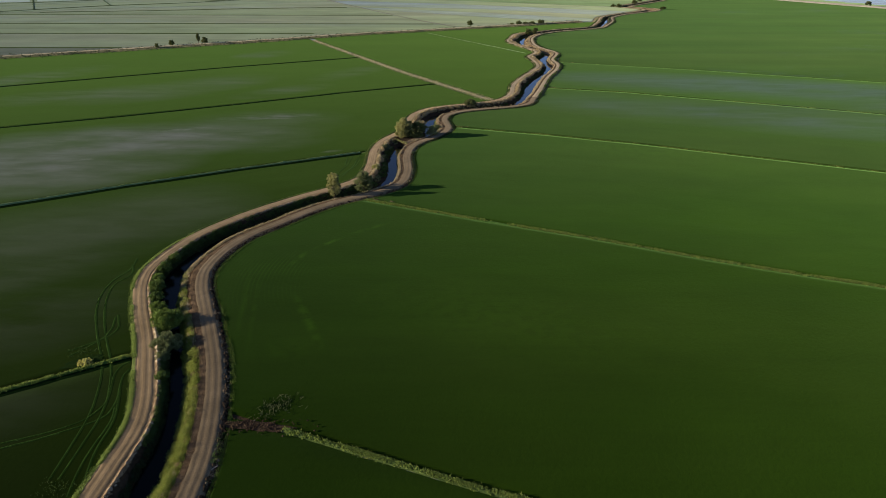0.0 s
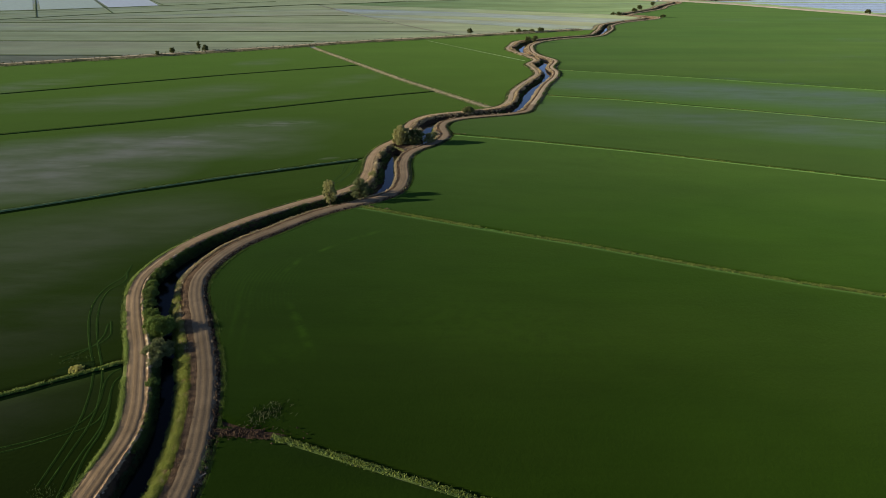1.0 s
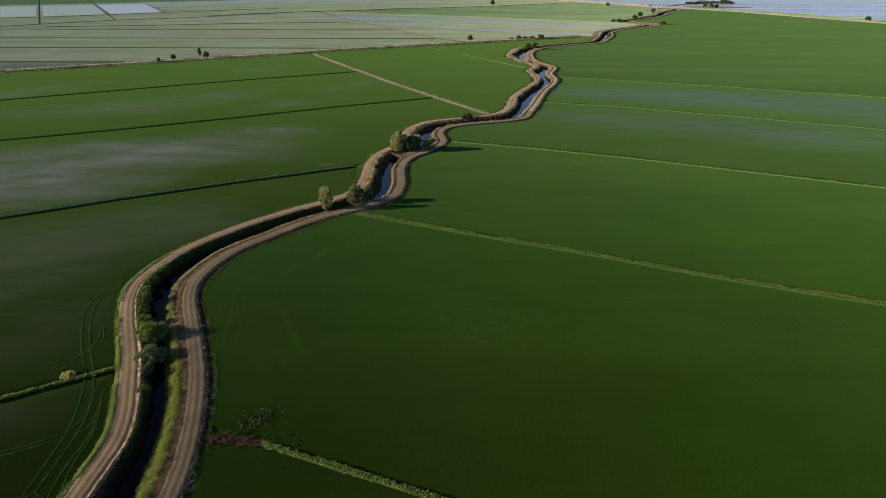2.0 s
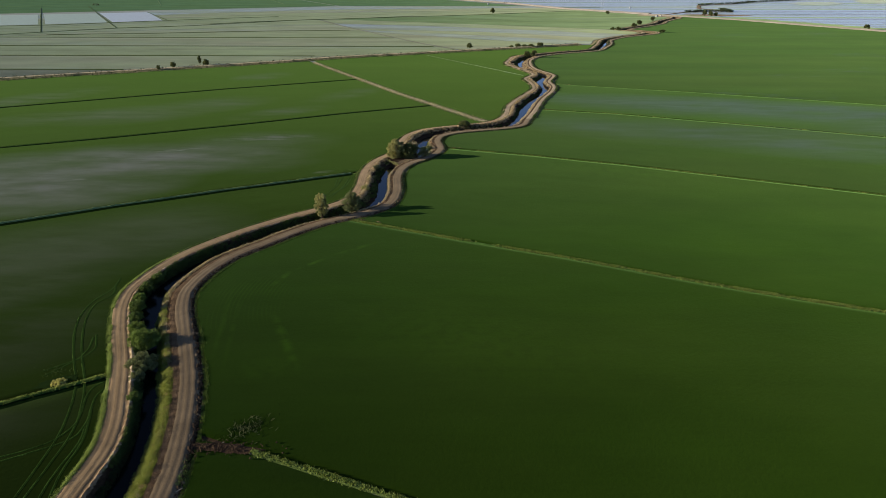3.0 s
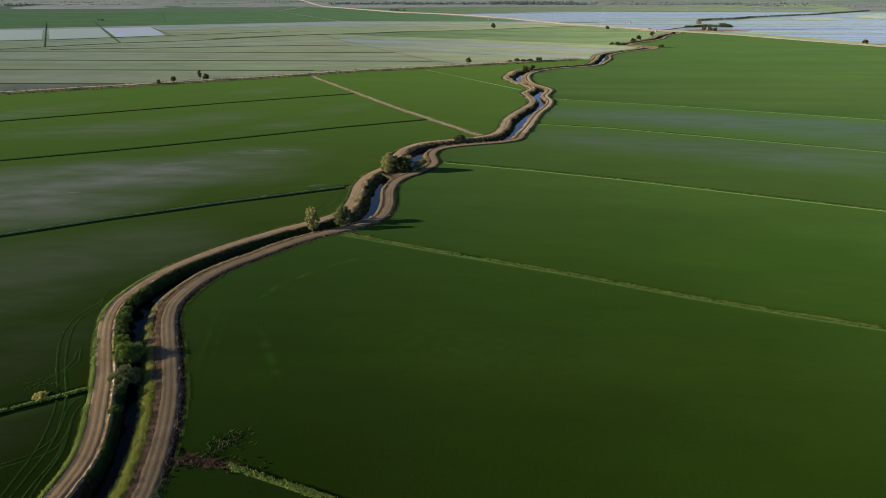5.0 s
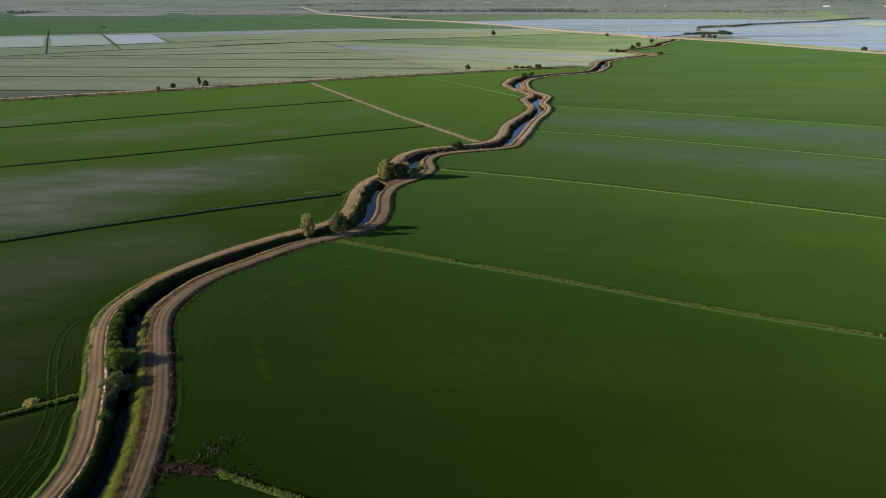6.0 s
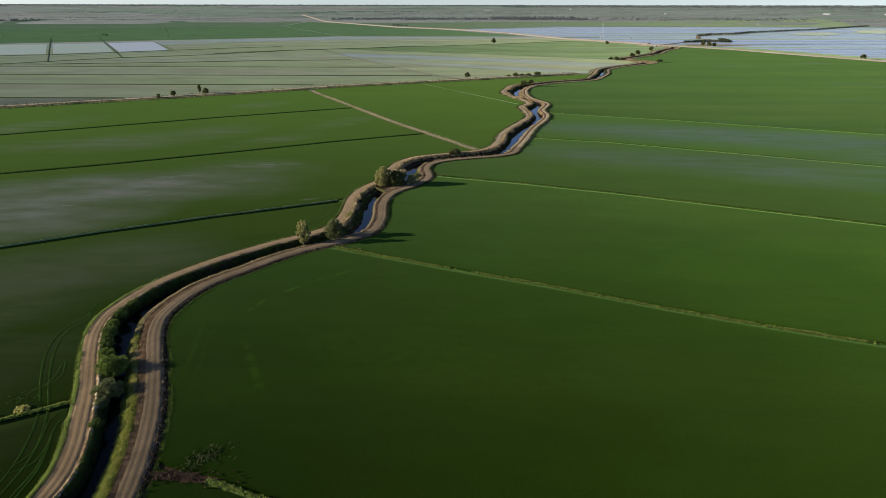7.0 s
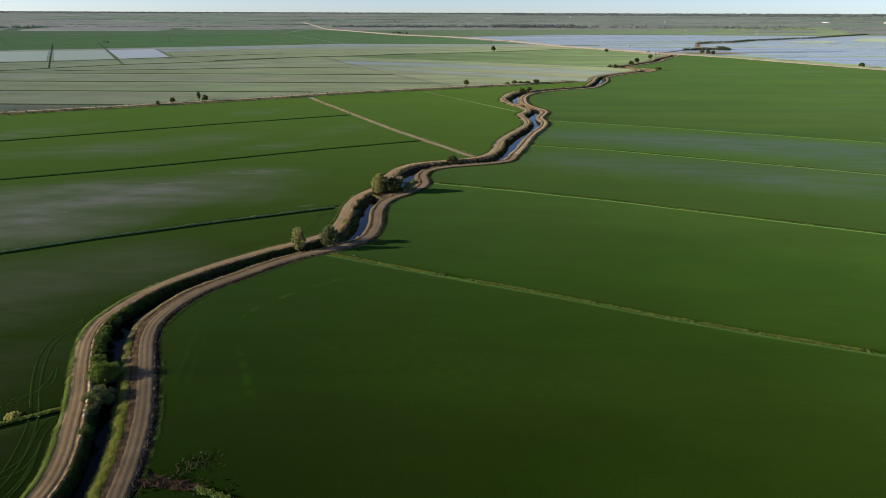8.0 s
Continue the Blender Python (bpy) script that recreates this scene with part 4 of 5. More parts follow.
ribbon("grass_strip", "wet green strip between the sandy road and the flooded fields", "grass", [(440, 1335), (540, 1200), (600, 1045), (642, 950), (836, 516)], 20, 0.26, M_YOUNG, 0.5, 8, 0.1)
patch_sheet("grass_patch", "pale green rough grass in the flooded fields", "grass", 1013, 1900, 60, 130, -40, 0.56, M_PALE_WET, 31.0)
patch_sheet("grass_patch_2", "pale green rough grass beside the far canal", "grass", 1330, 2090, 90, 260, -34, 0.56, M_PALE_WET, 33.0)

# ---- trees, bushes and bank growth ----
def tube(pts, radii, sides=7):
    verts, faces = [], []
    pts = [Vector(p) for p in pts]
    for i, (p, r) in enumerate(zip(pts, radii)):
        d = (pts[min(i + 1, len(pts) - 1)] - pts[max(i - 1, 0)]).normalized()
        a = d.cross(Vector((0.31, 0.95, 0.1))).normalized()
        b = d.cross(a)
        for k in range(sides):
            t = 2 * math.pi * k / sides
            verts.append(p + (a * math.cos(t) + b * math.sin(t)) * r)
        if i:
            o = (i - 1) * sides
            faces += [(o + k, o + (k + 1) % sides, o + sides + (k + 1) % sides, o + sides + k) for k in range(sides)]
    faces.append(tuple(range(len(verts) - sides, len(verts))))
    return verts, faces


def leaf_cloud(clumps, leaves_each, size, rng, upright=1.0):
    """Small leaf blades round clump centres (x, y, z, radius); denser towards each clump's shell."""
    c = np.repeat(np.array(clumps, float), leaves_each, 0)
    n = len(c)
    d = rng.normal(0, 1, (n, 3))
    d /= np.linalg.norm(d, axis=1)[:, None]
    rad = c[:, 3] * rng.uniform(0.25, 1.1, n) ** 0.6
    p = c[:, :3] + d * rad[:, None] * np.array([1, 1, 0.85])
    a = rng.normal(0, 1, (n, 3)) * np.array([1, 1, upright])
    a /= np.linalg.norm(a, axis=1)[:, None]
    b = np.cross(a, d + 0.3 * rng.normal(0, 1, (n, 3)))
    b /= np.maximum(np.linalg.norm(b, axis=1), 1e-6)[:, None]
    s = size * rng.uniform(0.6, 1.4, n)[:, None]
    verts = np.stack([p - a * s, p + b * s * 0.45, p + a * s, p - b * s * 0.45], 1).reshape(-1, 3)
    return verts.tolist(), np.arange(4 * n).reshape(-1, 4).tolist()


def tree(name, label, cat, x, y, z, height, width, material, seed, leaf=0.22, count=2600, trunk=0.18, base=0.3, group="", upright=1.0):
    """Trunk, limbs and an uneven crown of leaf clumps at the limbs' ends."""
    rng = np.random.default_rng(seed)
    thing = new(name)
    thing.location = (x, y, z)
    top = Vector((rng.normal(0, 0.05) * height, rng.normal(0, 0.05) * height, height * 0.72))
    bend = Vector((rng.normal(0, 0.06) * height, rng.normal(0, 0.06) * height, height * 0.35))
    part("trunk", *tube([(0, 0, -0.3), bend * 0.5, bend, top], [trunk * 1.3, trunk, trunk * 0.75, trunk * 0.3]), M_BARK, thing, smooth=True)
    clumps = []
    n = 110 if count > 2000 else 40 if count > 800 else 18
    for k in range(n):
        h = base + (1 - base) * ((k + 0.5) / n) ** 0.85
        girth = math.sin(math.pi * min(1, 0.16 + 0.8 * (h - base) / (1 - base))) ** 0.6
        ang = k * 2.4 + rng.uniform(-0.5, 0.5)
        reach = width * 0.42 * girth * rng.uniform(0.2, 1.2)
        tip = Vector((math.cos(ang) * reach + top.x * h, math.sin(ang) * reach + top.y * h, height * h * rng.uniform(0.86, 1.02)))
        clumps.append((tip.x, tip.y, tip.z, min(width, height) * (rng.uniform(0.05, 0.15) if count > 2000 else rng.uniform(0.09, 0.17))))
        if k % (n // 7) == 2:
            start = Vector((bend.x * h, bend.y * h, height * h * 0.5))
            part("limb", *tube([start, (start + tip) / 2 + Vector((0, 0, 0.05 * height)), tip], [trunk * 0.5, trunk * 0.35, trunk * 0.12], 5), M_BARK, thing, smooth=True)
    part("crown", *leaf_cloud(clumps, max(8, count // len(clumps)), leaf, rng, upright), material, thing)
    return tagged(thing, label, cat, group)


def bush(label, x, y, z, height, width, material, seed, leaf=0.16, count=900, name="bush", group=""):
    """Several stems from the ground under a low ragged crown."""
    rng = np.random.default_rng(seed)
    thing = new(name)
    thing.location = (x, y, z)
    clumps = []
    for k in range(6):
        ang = k * 1.1 + rng.uniform(-0.3, 0.3)
        r = width * 0.5 * rng.uniform(0.2, 0.75)
        tip = Vector((math.cos(ang) * r, math.sin(ang) * r, height * rng.uniform(0.4, 0.85)))
        part("stem", *tube([(0.1 * math.cos(ang), 0.1 * math.sin(ang), -0.3), tip * 0.5, tip], [0.07, 0.05, 0.02], 4), M_BARK, thing, smooth=True)
    for q in range(80):
        d = Vector(rng.normal(0, 1, 3)).normalized() * rng.uniform(0.2, 1.0) ** 0.4
        clumps.append((d.x * width * 0.42, d.y * width * 0.42, max(0.1, height * (0.42 + 0.45 * d.z)), min(height, width) * rng.uniform(0.09, 0.3)))
    part("crown", *leaf_cloud(clumps, max(8, count // len(clumps)), leaf, rng), material, thing)
    return tagged(thing, label, "bush", group)


tree("tree", "slender olive-green willow on the canal bank", "tree", -34.6, 193.6, -0.2, 8.0, 4.6, M_WILLOW, 1, 0.16, 15000, base=0.12, upright=3.0)
tree("tree", "round olive-green tree leaning over the canal", "tree", -25.8, 200.0, -0.3, 6.4, 6.8, M_OLIVE, 2, 0.14, 17000, base=0.08)
tree("tree", "broad olive-green willow beside the road", "tree", -16.8, 265.5, 0.2, 7.8, 8.2, M_WILLOW, 3, 0.18, 22000, base=0.06, upright=2.5)
tree("tree", "dark spreading tree at the canal bend", "tree", -10.8, 266.0, -0.4, 6.6, 9.0, M_DARKLEAF, 4, 0.16, 19000, base=0.06)
tree("tree", "small grey-green willow on the bank", "tree", -4.6, 268.0, 0.0, 4.2, 5.5, M_WILLOW, 5, 0.18, 5000, base=0.08)
bush("dark low shrub on the canal's edge", 13.5, 326.0, 0.2, 3.4, 6.5, M_DARKLEAF, 6, 0.3, 2400)
bush("dense dark green bush hanging over the water", -57.9, 116.4, -0.6, 3.7, 7.4, M_GRASS, 7, 0.13, 22000)
for k, (y, f, h, w, m) in enumerate(((121.5, 0.55, 2.3, 4.2, M_GRASS), (126.5, 0.5, 2.0, 3.6, M_WEEDS), (131.5, 0.6, 2.5, 4.0, M_WEEDS), (136, 0.5, 1.9, 3.4, M_GRASS), (141.5, 0.55, 2.2, 3.8, M_WEEDS), (147, 0.5, 1.8, 3.4, M_WEEDS), (103.5, 0.5, 1.8, 3.4, M_OLIVE), (97, 0.45, 1.6, 3.0, M_WEEDS))):
    gap = ROAD_EAST(y) - ROAD_WEST(y) - 2.3 * (shear(ROAD_WEST, y) + shear(ROAD_EAST, y))
    bush("leafy green shrub on the shaded canal bank", float(ROAD_WEST(y) + 2.3 * shear(ROAD_WEST, y) + gap * canal_mix(y)[0] * f), y, -0.2, h, w, m, 80 + k, 0.1, 9000, group="shrubs on the canal bank")
bush("grey-green bush on the canal bank", -54.6, 108.2, -0.7, 3.0, 6.6, M_OLIVE, 8, 0.12, 18000)
bush("soft yellowish bush in the wet field", -67.4, 101.4, 0.1, 0.95, 3.4, M_GOLD, 9, 0.09, 3600)
bush("tan dry bush on the canal bank", -23.4, 231, -0.1, 2.0, 3.2, M_DRYGRASS, 10, 0.22, 1800)
bush("olive bush on the canal bank", -23.8, 221, -0.1, 2.2, 3.4, M_WILLOW, 12, 0.22, 1800)
bush("dark bush on the canal bank", -22.6, 247, -0.1, 2.4, 3.4, M_SAGE, 13, 0.22, 2200)
bush("dry tan bush above the pool", -9.8, 285, 0.0, 2.4, 5.0, M_DRYGRASS, 14, 0.25, 1800)
bush("tan dry scrub beside the pool's bend", -11.5, 276.5, 0.0, 1.8, 4.2, M_DRYGRASS, 15, 0.2, 1500)
bush("grey-green low bush on the pool's bank", -3.2, 281.5, -0.2, 1.7, 3.6, M_OLIVE, 16, 0.2, 1500)
FIELD_ROAD = "trees along the field road"
tree("tree", "thin tall tree beside the field road", "tree", -203, 562, 0.3, 8.0, 3.0, M_DARKLEAF, 31, 0.5, 900, group=FIELD_ROAD)
tree("tree", "small dark tree beside the field road", "tree", -196.5, 558, 0.3, 5.5, 5.0, M_DARKLEAF, 32, 0.5, 900, group=FIELD_ROAD)
tree("tree", "round dark tree beside the field road", "tree", -219, 545, 0.3, 4.8, 4.6, M_DARKLEAF, 33, 0.5, 900, group=FIELD_ROAD)
tree("tree", "low dark tree beside the field road", "tree", -226, 533, 0.3, 3.4, 4.0, M_DARKLEAF, 34, 0.5, 600, group=FIELD_ROAD)
tree("tree", "round dark tree beside the field road", "tree", 28, 697, 0.3, 6.0, 5.8, M_DARKLEAF, 35, 0.6, 900, group=FIELD_ROAD)
for k, (x, y, h, w) in enumerate([(72, 712, 2.6, 5), (80, 717, 4.2, 6), (87, 718, 3.0, 7), (94, 719, 3.4, 8), (104, 725, 5.0, 8), (80, 636, 5.0, 6.5), (90, 660, 3.0, 5)]):
    bush("dark dense bush beside the far canal bend", x, y, 0.3, h, w, M_DARKLEAF, 40 + k, 0.6, 700, group="bushes at the far bend")
tree("tree", "dark tree on the far canal bend throwing a long shadow", "tree", 84.5, 624, 0.4, 6.0, 4.5, M_DARKLEAF, 51, 0.4, 1600)
tree("tree", "lone dark tree on the far plain", "tree", 94, 1362, 0.2, 10.5, 9, M_DARKLEAF, 50, 1.0, 900)
for k, (x, y, h, w) in enumerate([(278, 1006, 6, 8), (300, 1056, 7, 8), (243, 952, 4, 8), (236, 956, 3.5, 7), (292, 912, 3.5, 9), (345, 1140, 7, 8), (489, 1302, 9, 9), (494, 1284, 9, 12), (503, 1284, 7, 10), (600, 975, 6.5, 9), (318, 1352, 6, 9)]):
    tree("tree", "far dark tree beside the canal", "tree", x, y, 0.2, h, w, M_DARKLEAF, 60 + k, 1.0, 700, group="trees along the far canal")


def bank_points(side, y0, y1, per_m, f0, f1, seed, patch=-1.0, scale=0.09):
    """Random places on a bank: side west or east, between fractions f0 and f1 of its slope, thinned into patches."""
    rng = np.random.default_rng(seed)
    n = int(per_m * (y1 - y0))
    y = rng.uniform(y0, y1, n)
    keep = np.array([rough(v, seed, scale, 1.5) for v in y]) + rng.uniform(-0.25, 0.25, n) > patch
    y = y[keep]
    f = rng.uniform(f0, f1, len(y))
    gl, gr = ROAD_WEST(y) + (2.3 - pinch(y)) * shear(ROAD_WEST, y), ROAD_EAST(y) - 2.3 * shear(ROAD_EAST, y)
    w0, w1 = canal_mix(y)
    prof = BANK_WEST if side == "west" else BANK_EAST
    x = gl + (gr - gl) * (w0 * f if side == "west" else w1 + (1 - w1) * f)
    return np.stack([x, y, np.interp(f, [p[0] for p in prof], [p[1] for p in prof])], 1)


def verge_points(curve, y0, y1, per_m, d0, d1, seed, z0, z1, patch=-1.0):
    """Random places beside a road, from d0 to d1 off its middle."""
    rng = np.random.default_rng(seed)
    y = rng.uniform(y0, y1, int(per_m * (y1 - y0)))
    y = y[np.array([rough(v, seed, 0.12, 4.5) + 0.6 * rough(v, seed, 0.5, 8.5) for v in y]) + rng.uniform(-0.3, 0.3, len(y)) > patch]
    if curve is ROAD_WEST:
        y = y[(y < 99.4) | (y > 102.6)]
    f = rng.uniform(0, 1, len(y))
    return np.stack([curve(y) + (d0 + (d1 - d0) * f) * shear(curve, y), y, z0 + (z1 - z0) * f], 1)


def growth(name, label, points, height, blades, width, spread, material, seed, cat="grass"):
    tagged(part(name, *tufts(points, height, blades, width, spread, seed), material), label, cat, kind="stuff")


def brush(name, label, points, radius, each, leaf, material, seed):
    rng = np.random.default_rng(seed)
    r = radius * rng.uniform(0.6, 1.3, len(points))
    cl = np.concatenate([points + np.stack([0 * r, 0 * r, r * 0.5], 1), r[:, None]], 1)
    tagged(part(name, *leaf_cloud(cl, each, leaf, rng), material), label, "undergrowth", kind="stuff")


def clods(name, label, points, size, seed, material):
    """Lumps of dug earth: small uneven stones of eight faces, half sunk."""
    rng = np.random.default_rng(seed)
    n = len(points)
    s = size * rng.uniform(0.4, 1.4, n) ** 1.5
    dirs = np.array([(1, 0, 0), (0, 1, 0), (-1, 0, 0), (0, -1, 0), (0, 0, 0.8), (0, 0, -0.5)])
    v = points[:, None] + dirs[None] * s[:, None, None] * rng.uniform(0.6, 1.3, (n, 6, 1))
    f = np.array([(0, 1, 4), (1, 2, 4), (2, 3, 4), (3, 0, 4), (1, 0, 5), (2, 1, 5), (3, 2, 5), (0, 3, 5)])
    faces = (np.arange(n) * 6)[:, None, None] + f[None]
    tagged(part(name, v.reshape(-1, 3).tolist(), faces.reshape(-1, 3).tolist(), material), label, "earth clods", kind="stuff")


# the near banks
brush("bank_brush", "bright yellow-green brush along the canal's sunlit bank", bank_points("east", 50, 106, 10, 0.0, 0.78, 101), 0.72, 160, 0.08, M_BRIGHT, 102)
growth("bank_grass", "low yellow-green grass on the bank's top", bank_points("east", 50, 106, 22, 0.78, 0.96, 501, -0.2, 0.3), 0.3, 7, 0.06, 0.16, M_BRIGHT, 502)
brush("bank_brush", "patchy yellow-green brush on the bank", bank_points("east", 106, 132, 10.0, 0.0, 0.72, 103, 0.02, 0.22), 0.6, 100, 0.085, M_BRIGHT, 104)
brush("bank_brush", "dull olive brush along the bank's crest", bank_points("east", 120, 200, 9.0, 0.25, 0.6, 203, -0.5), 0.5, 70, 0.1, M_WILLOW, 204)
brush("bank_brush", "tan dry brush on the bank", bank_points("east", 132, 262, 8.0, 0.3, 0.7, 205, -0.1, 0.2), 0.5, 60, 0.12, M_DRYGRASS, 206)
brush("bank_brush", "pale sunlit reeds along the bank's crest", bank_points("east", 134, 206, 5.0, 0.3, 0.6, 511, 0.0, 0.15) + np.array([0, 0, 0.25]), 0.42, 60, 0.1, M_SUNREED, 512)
growth("bank_grass", "dry tan grass along the bank's edge", bank_points("east", 55, 340, 11, 0.45, 0.8, 105, -0.05), 0.6, 6, 0.07, 0.2, M_DRYGRASS, 106)
growth("bank_grass", "green grass at the water's edge", bank_points("east", 55, 340, 9, 0.0, 0.5, 107, -0.1), 0.8, 6, 0.08, 0.2, M_GRASS, 108)
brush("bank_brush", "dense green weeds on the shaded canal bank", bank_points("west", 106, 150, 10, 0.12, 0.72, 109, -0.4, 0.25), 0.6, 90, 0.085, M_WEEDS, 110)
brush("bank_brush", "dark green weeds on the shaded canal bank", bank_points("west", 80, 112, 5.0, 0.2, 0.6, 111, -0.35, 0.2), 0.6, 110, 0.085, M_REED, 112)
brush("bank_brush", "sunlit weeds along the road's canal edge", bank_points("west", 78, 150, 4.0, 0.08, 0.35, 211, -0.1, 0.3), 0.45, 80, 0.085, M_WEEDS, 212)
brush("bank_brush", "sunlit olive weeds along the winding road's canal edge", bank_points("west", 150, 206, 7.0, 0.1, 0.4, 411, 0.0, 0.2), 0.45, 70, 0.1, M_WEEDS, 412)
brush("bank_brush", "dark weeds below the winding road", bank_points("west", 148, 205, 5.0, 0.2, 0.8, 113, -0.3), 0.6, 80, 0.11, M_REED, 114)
# Dark leaf colour carries the shade low on the west bank.
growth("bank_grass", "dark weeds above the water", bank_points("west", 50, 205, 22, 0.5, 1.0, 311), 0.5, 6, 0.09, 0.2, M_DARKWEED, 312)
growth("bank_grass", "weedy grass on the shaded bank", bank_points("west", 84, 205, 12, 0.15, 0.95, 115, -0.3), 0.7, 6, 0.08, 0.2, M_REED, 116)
growth("bank_grass", "dry grass on the pool's bank", bank_points("west", 205, 340, 12, 0.02, 0.3, 215, -0.1), 0.6, 6, 0.08, 0.2, M_DRYGRASS, 216)
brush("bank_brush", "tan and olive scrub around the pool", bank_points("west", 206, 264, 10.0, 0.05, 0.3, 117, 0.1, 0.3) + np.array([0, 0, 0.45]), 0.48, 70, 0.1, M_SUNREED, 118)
brush("bank_brush", "olive scrub on the canal bank", bank_points("west", 205, 330, 2.6, 0.25, 0.7, 119, 0.0, 0.2), 0.6, 60, 0.13, M_WILLOW, 120)
brush("bank_brush", "dark green weeds above the pool", bank_points("west", 206, 262, 5.0, 0.4, 0.9, 319, -0.2, 0.2), 0.55, 70, 0.12, M_WEEDS, 320)
brush("bank_brush", "tan dry scrub along the pool's road edge", bank_points("east", 206, 345, 4.0, 0.35, 0.95, 217, 0.0, 0.25), 0.5, 60, 0.12, M_DRYGRASS, 218)
clods("earth_clods", "pale crumbled lumps along the pool's road edge", bank_points("east", 205, 345, 12, 0.6, 1.0, 219, 0.0, 0.3), 0.32, 220, M_DRY)
k = np.linspace(0, 1, 18)
brush("bank_brush", "dry scrub at the earth dam's foot", np.stack([-15.0 - 5 * k + 0.5 * np.sin(k * 40), 254.5 + 7.5 * k, 0.1 + 0 * k], 1), 0.5, 60, 0.14, M_WILLOW, 222)
brush("bank_brush", "dark scrub along the far canal bank", bank_points("west", 330, 640, 1.5, 0.45, 0.95, 121, -0.2), 0.6, 40, 0.22, M_REED, 122)
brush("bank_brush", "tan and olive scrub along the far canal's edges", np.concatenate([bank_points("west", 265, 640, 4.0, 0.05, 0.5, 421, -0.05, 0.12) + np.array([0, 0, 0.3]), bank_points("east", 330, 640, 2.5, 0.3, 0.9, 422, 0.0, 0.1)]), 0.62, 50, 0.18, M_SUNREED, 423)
brush("bank_brush", "dark scrub on the distant canal banks", np.concatenate([bank_points("west", 640, 1260, 0.8, 0.0, 0.9, 128, 0.0, 0.03), bank_points("east", 640, 1260, 0.5, 0.2, 1.0, 129, 0.2, 0.03)]), 0.9, 30, 0.35, M_HEDGE, 130)
growth("bank_grass", "tan dry grass on the far banks", np.concatenate([bank_points("west", 200, 640, 6, -0.1, 0.15, 123), bank_points("east", 330, 640, 5, 0.4, 1.0, 124, -0.1), bank_points("west", 640, 1250, 6, -0.1, 0.3, 126), bank_points("east", 640, 1250, 6, 0.3, 1.0, 127)]), 0.5, 6, 0.14, 0.3, M_DRYGRASS, 125)
# verges
growth("verge_grass", "bright low grass along the road's field side", verge_points(ROAD_WEST, 50, 165, 50, -1.7, -2.15, 131, 0.47, 0.36, -0.2), 0.45, 7, 0.055, 0.16, M_VERGE, 132)
growth("verge_grass", "olive weeds along the road's field side", verge_points(ROAD_WEST, 50, 350, 30, -1.9, -2.65, 231, 0.42, 0.15, -0.1), 0.36, 7, 0.06, 0.15, M_WEEDS, 232)
growth("verge_grass", "dark weeds and dry grass along the road's outer edge", verge_points(ROAD_WEST, 140, 345, 22, -2.0, -2.8, 233, 0.4, 0.12, -0.2), 0.42, 6, 0.07, 0.15, M_DARKWEED, 234)
growth("verge_grass", "dry and olive tufts along the winding road's outer edge", verge_points(ROAD_WEST, 175, 345, 14, -2.0, -2.9, 333, 0.42, 0.05, 0.0), 0.4, 6, 0.07, 0.15, M_LEVEE, 334)
clods("earth_clods", "dark dug lumps along the road's outer edge", verge_points(ROAD_WEST, 175, 345, 7, -1.9, -2.6, 235, 0.5, 0.2, -0.2), 0.18, 236, M_MUD_SHADE)
growth("verge_grass", "thin green and dry weeds at the foot of the road bank", verge_points(ROAD_EAST, 50, 350, 46, 3.0, 3.4, 133, 0.05, 0.0, -0.45), 0.36, 6, 0.07, 0.12, M_GRASS, 134)
brush("verge_brush", "dark brown and olive scrub along the far road edges", np.concatenate([verge_points(ROAD_WEST, 345, 760, 2.2, -1.5, -2.4, 435, 0.5, 0.2, 0.05), verge_points(ROAD_EAST, 345, 760, 2.2, 1.5, 2.4, 436, 0.5, 0.2, 0.05)]), 0.5, 26, 0.2, M_REED, 437)
growth("verge_grass", "dark weeds along the far road edges", np.concatenate([verge_points(ROAD_WEST, 340, 1240, 2.0, -2.4, -3.1, 135, 0.3, 0.0, 0.0), verge_points(ROAD_EAST, 340, 1240, 3.0, 2.3, 3.1, 136, 0.3, 0.0, 0.0)]), 0.55, 5, 0.12, 0.2, M_DARKWEED, 137)


clods("earth_clods", "dark dug clods along the road's outer edge", verge_points(ROAD_EAST, 50, 215, 9, 2.0, 3.3, 141, 0.45, -0.15), 0.3, 142, M_MUD_SHADE)
clods("earth_clods", "brown dug clods along the road's outer edge", verge_points(ROAD_EAST, 50, 215, 7, 2.0, 3.5, 241, 0.45, 0.0, -0.1), 0.22, 242, M_BANK)
clods("earth_clods", "scattered dark lumps beside the winding road", verge_points(ROAD_EAST, 212, 345, 9, 1.8, 2.7, 341, 0.45, 0.1, -0.2), 0.3, 342, M_MUD_SHADE)
growth("verge_grass", "dry and dark tufts beside the winding road", verge_points(ROAD_EAST, 205, 345, 26, 1.9, 2.9, 343, 0.42, 0.15, -0.2), 0.42, 6, 0.07, 0.15, M_DARKWEED, 344)
growth("verge_grass", "low bright grass between the road's ditch and the rice", verge_points(ROAD_EAST, 86, 195, 20, 3.4, 3.75, 243, 0.2, 0.26, -0.1), 0.26, 6, 0.05, 0.15, M_WEEDS, 244)
growth("verge_grass", "low grass on the road's slope below the levee", verge_points(ROAD_EAST, 55, 82, 34, 1.9, 3.2, 245, 0.5, 0.0, -0.1), 0.3, 6, 0.05, 0.18, M_WEEDS, 246)
clods("earth_clods", "pale crumbled earth along the road's outer edge", verge_points(ROAD_EAST, 50, 215, 5, 2.9, 3.3, 143, -0.05, 0.0, 0.0), 0.11, 144, M_DRY)
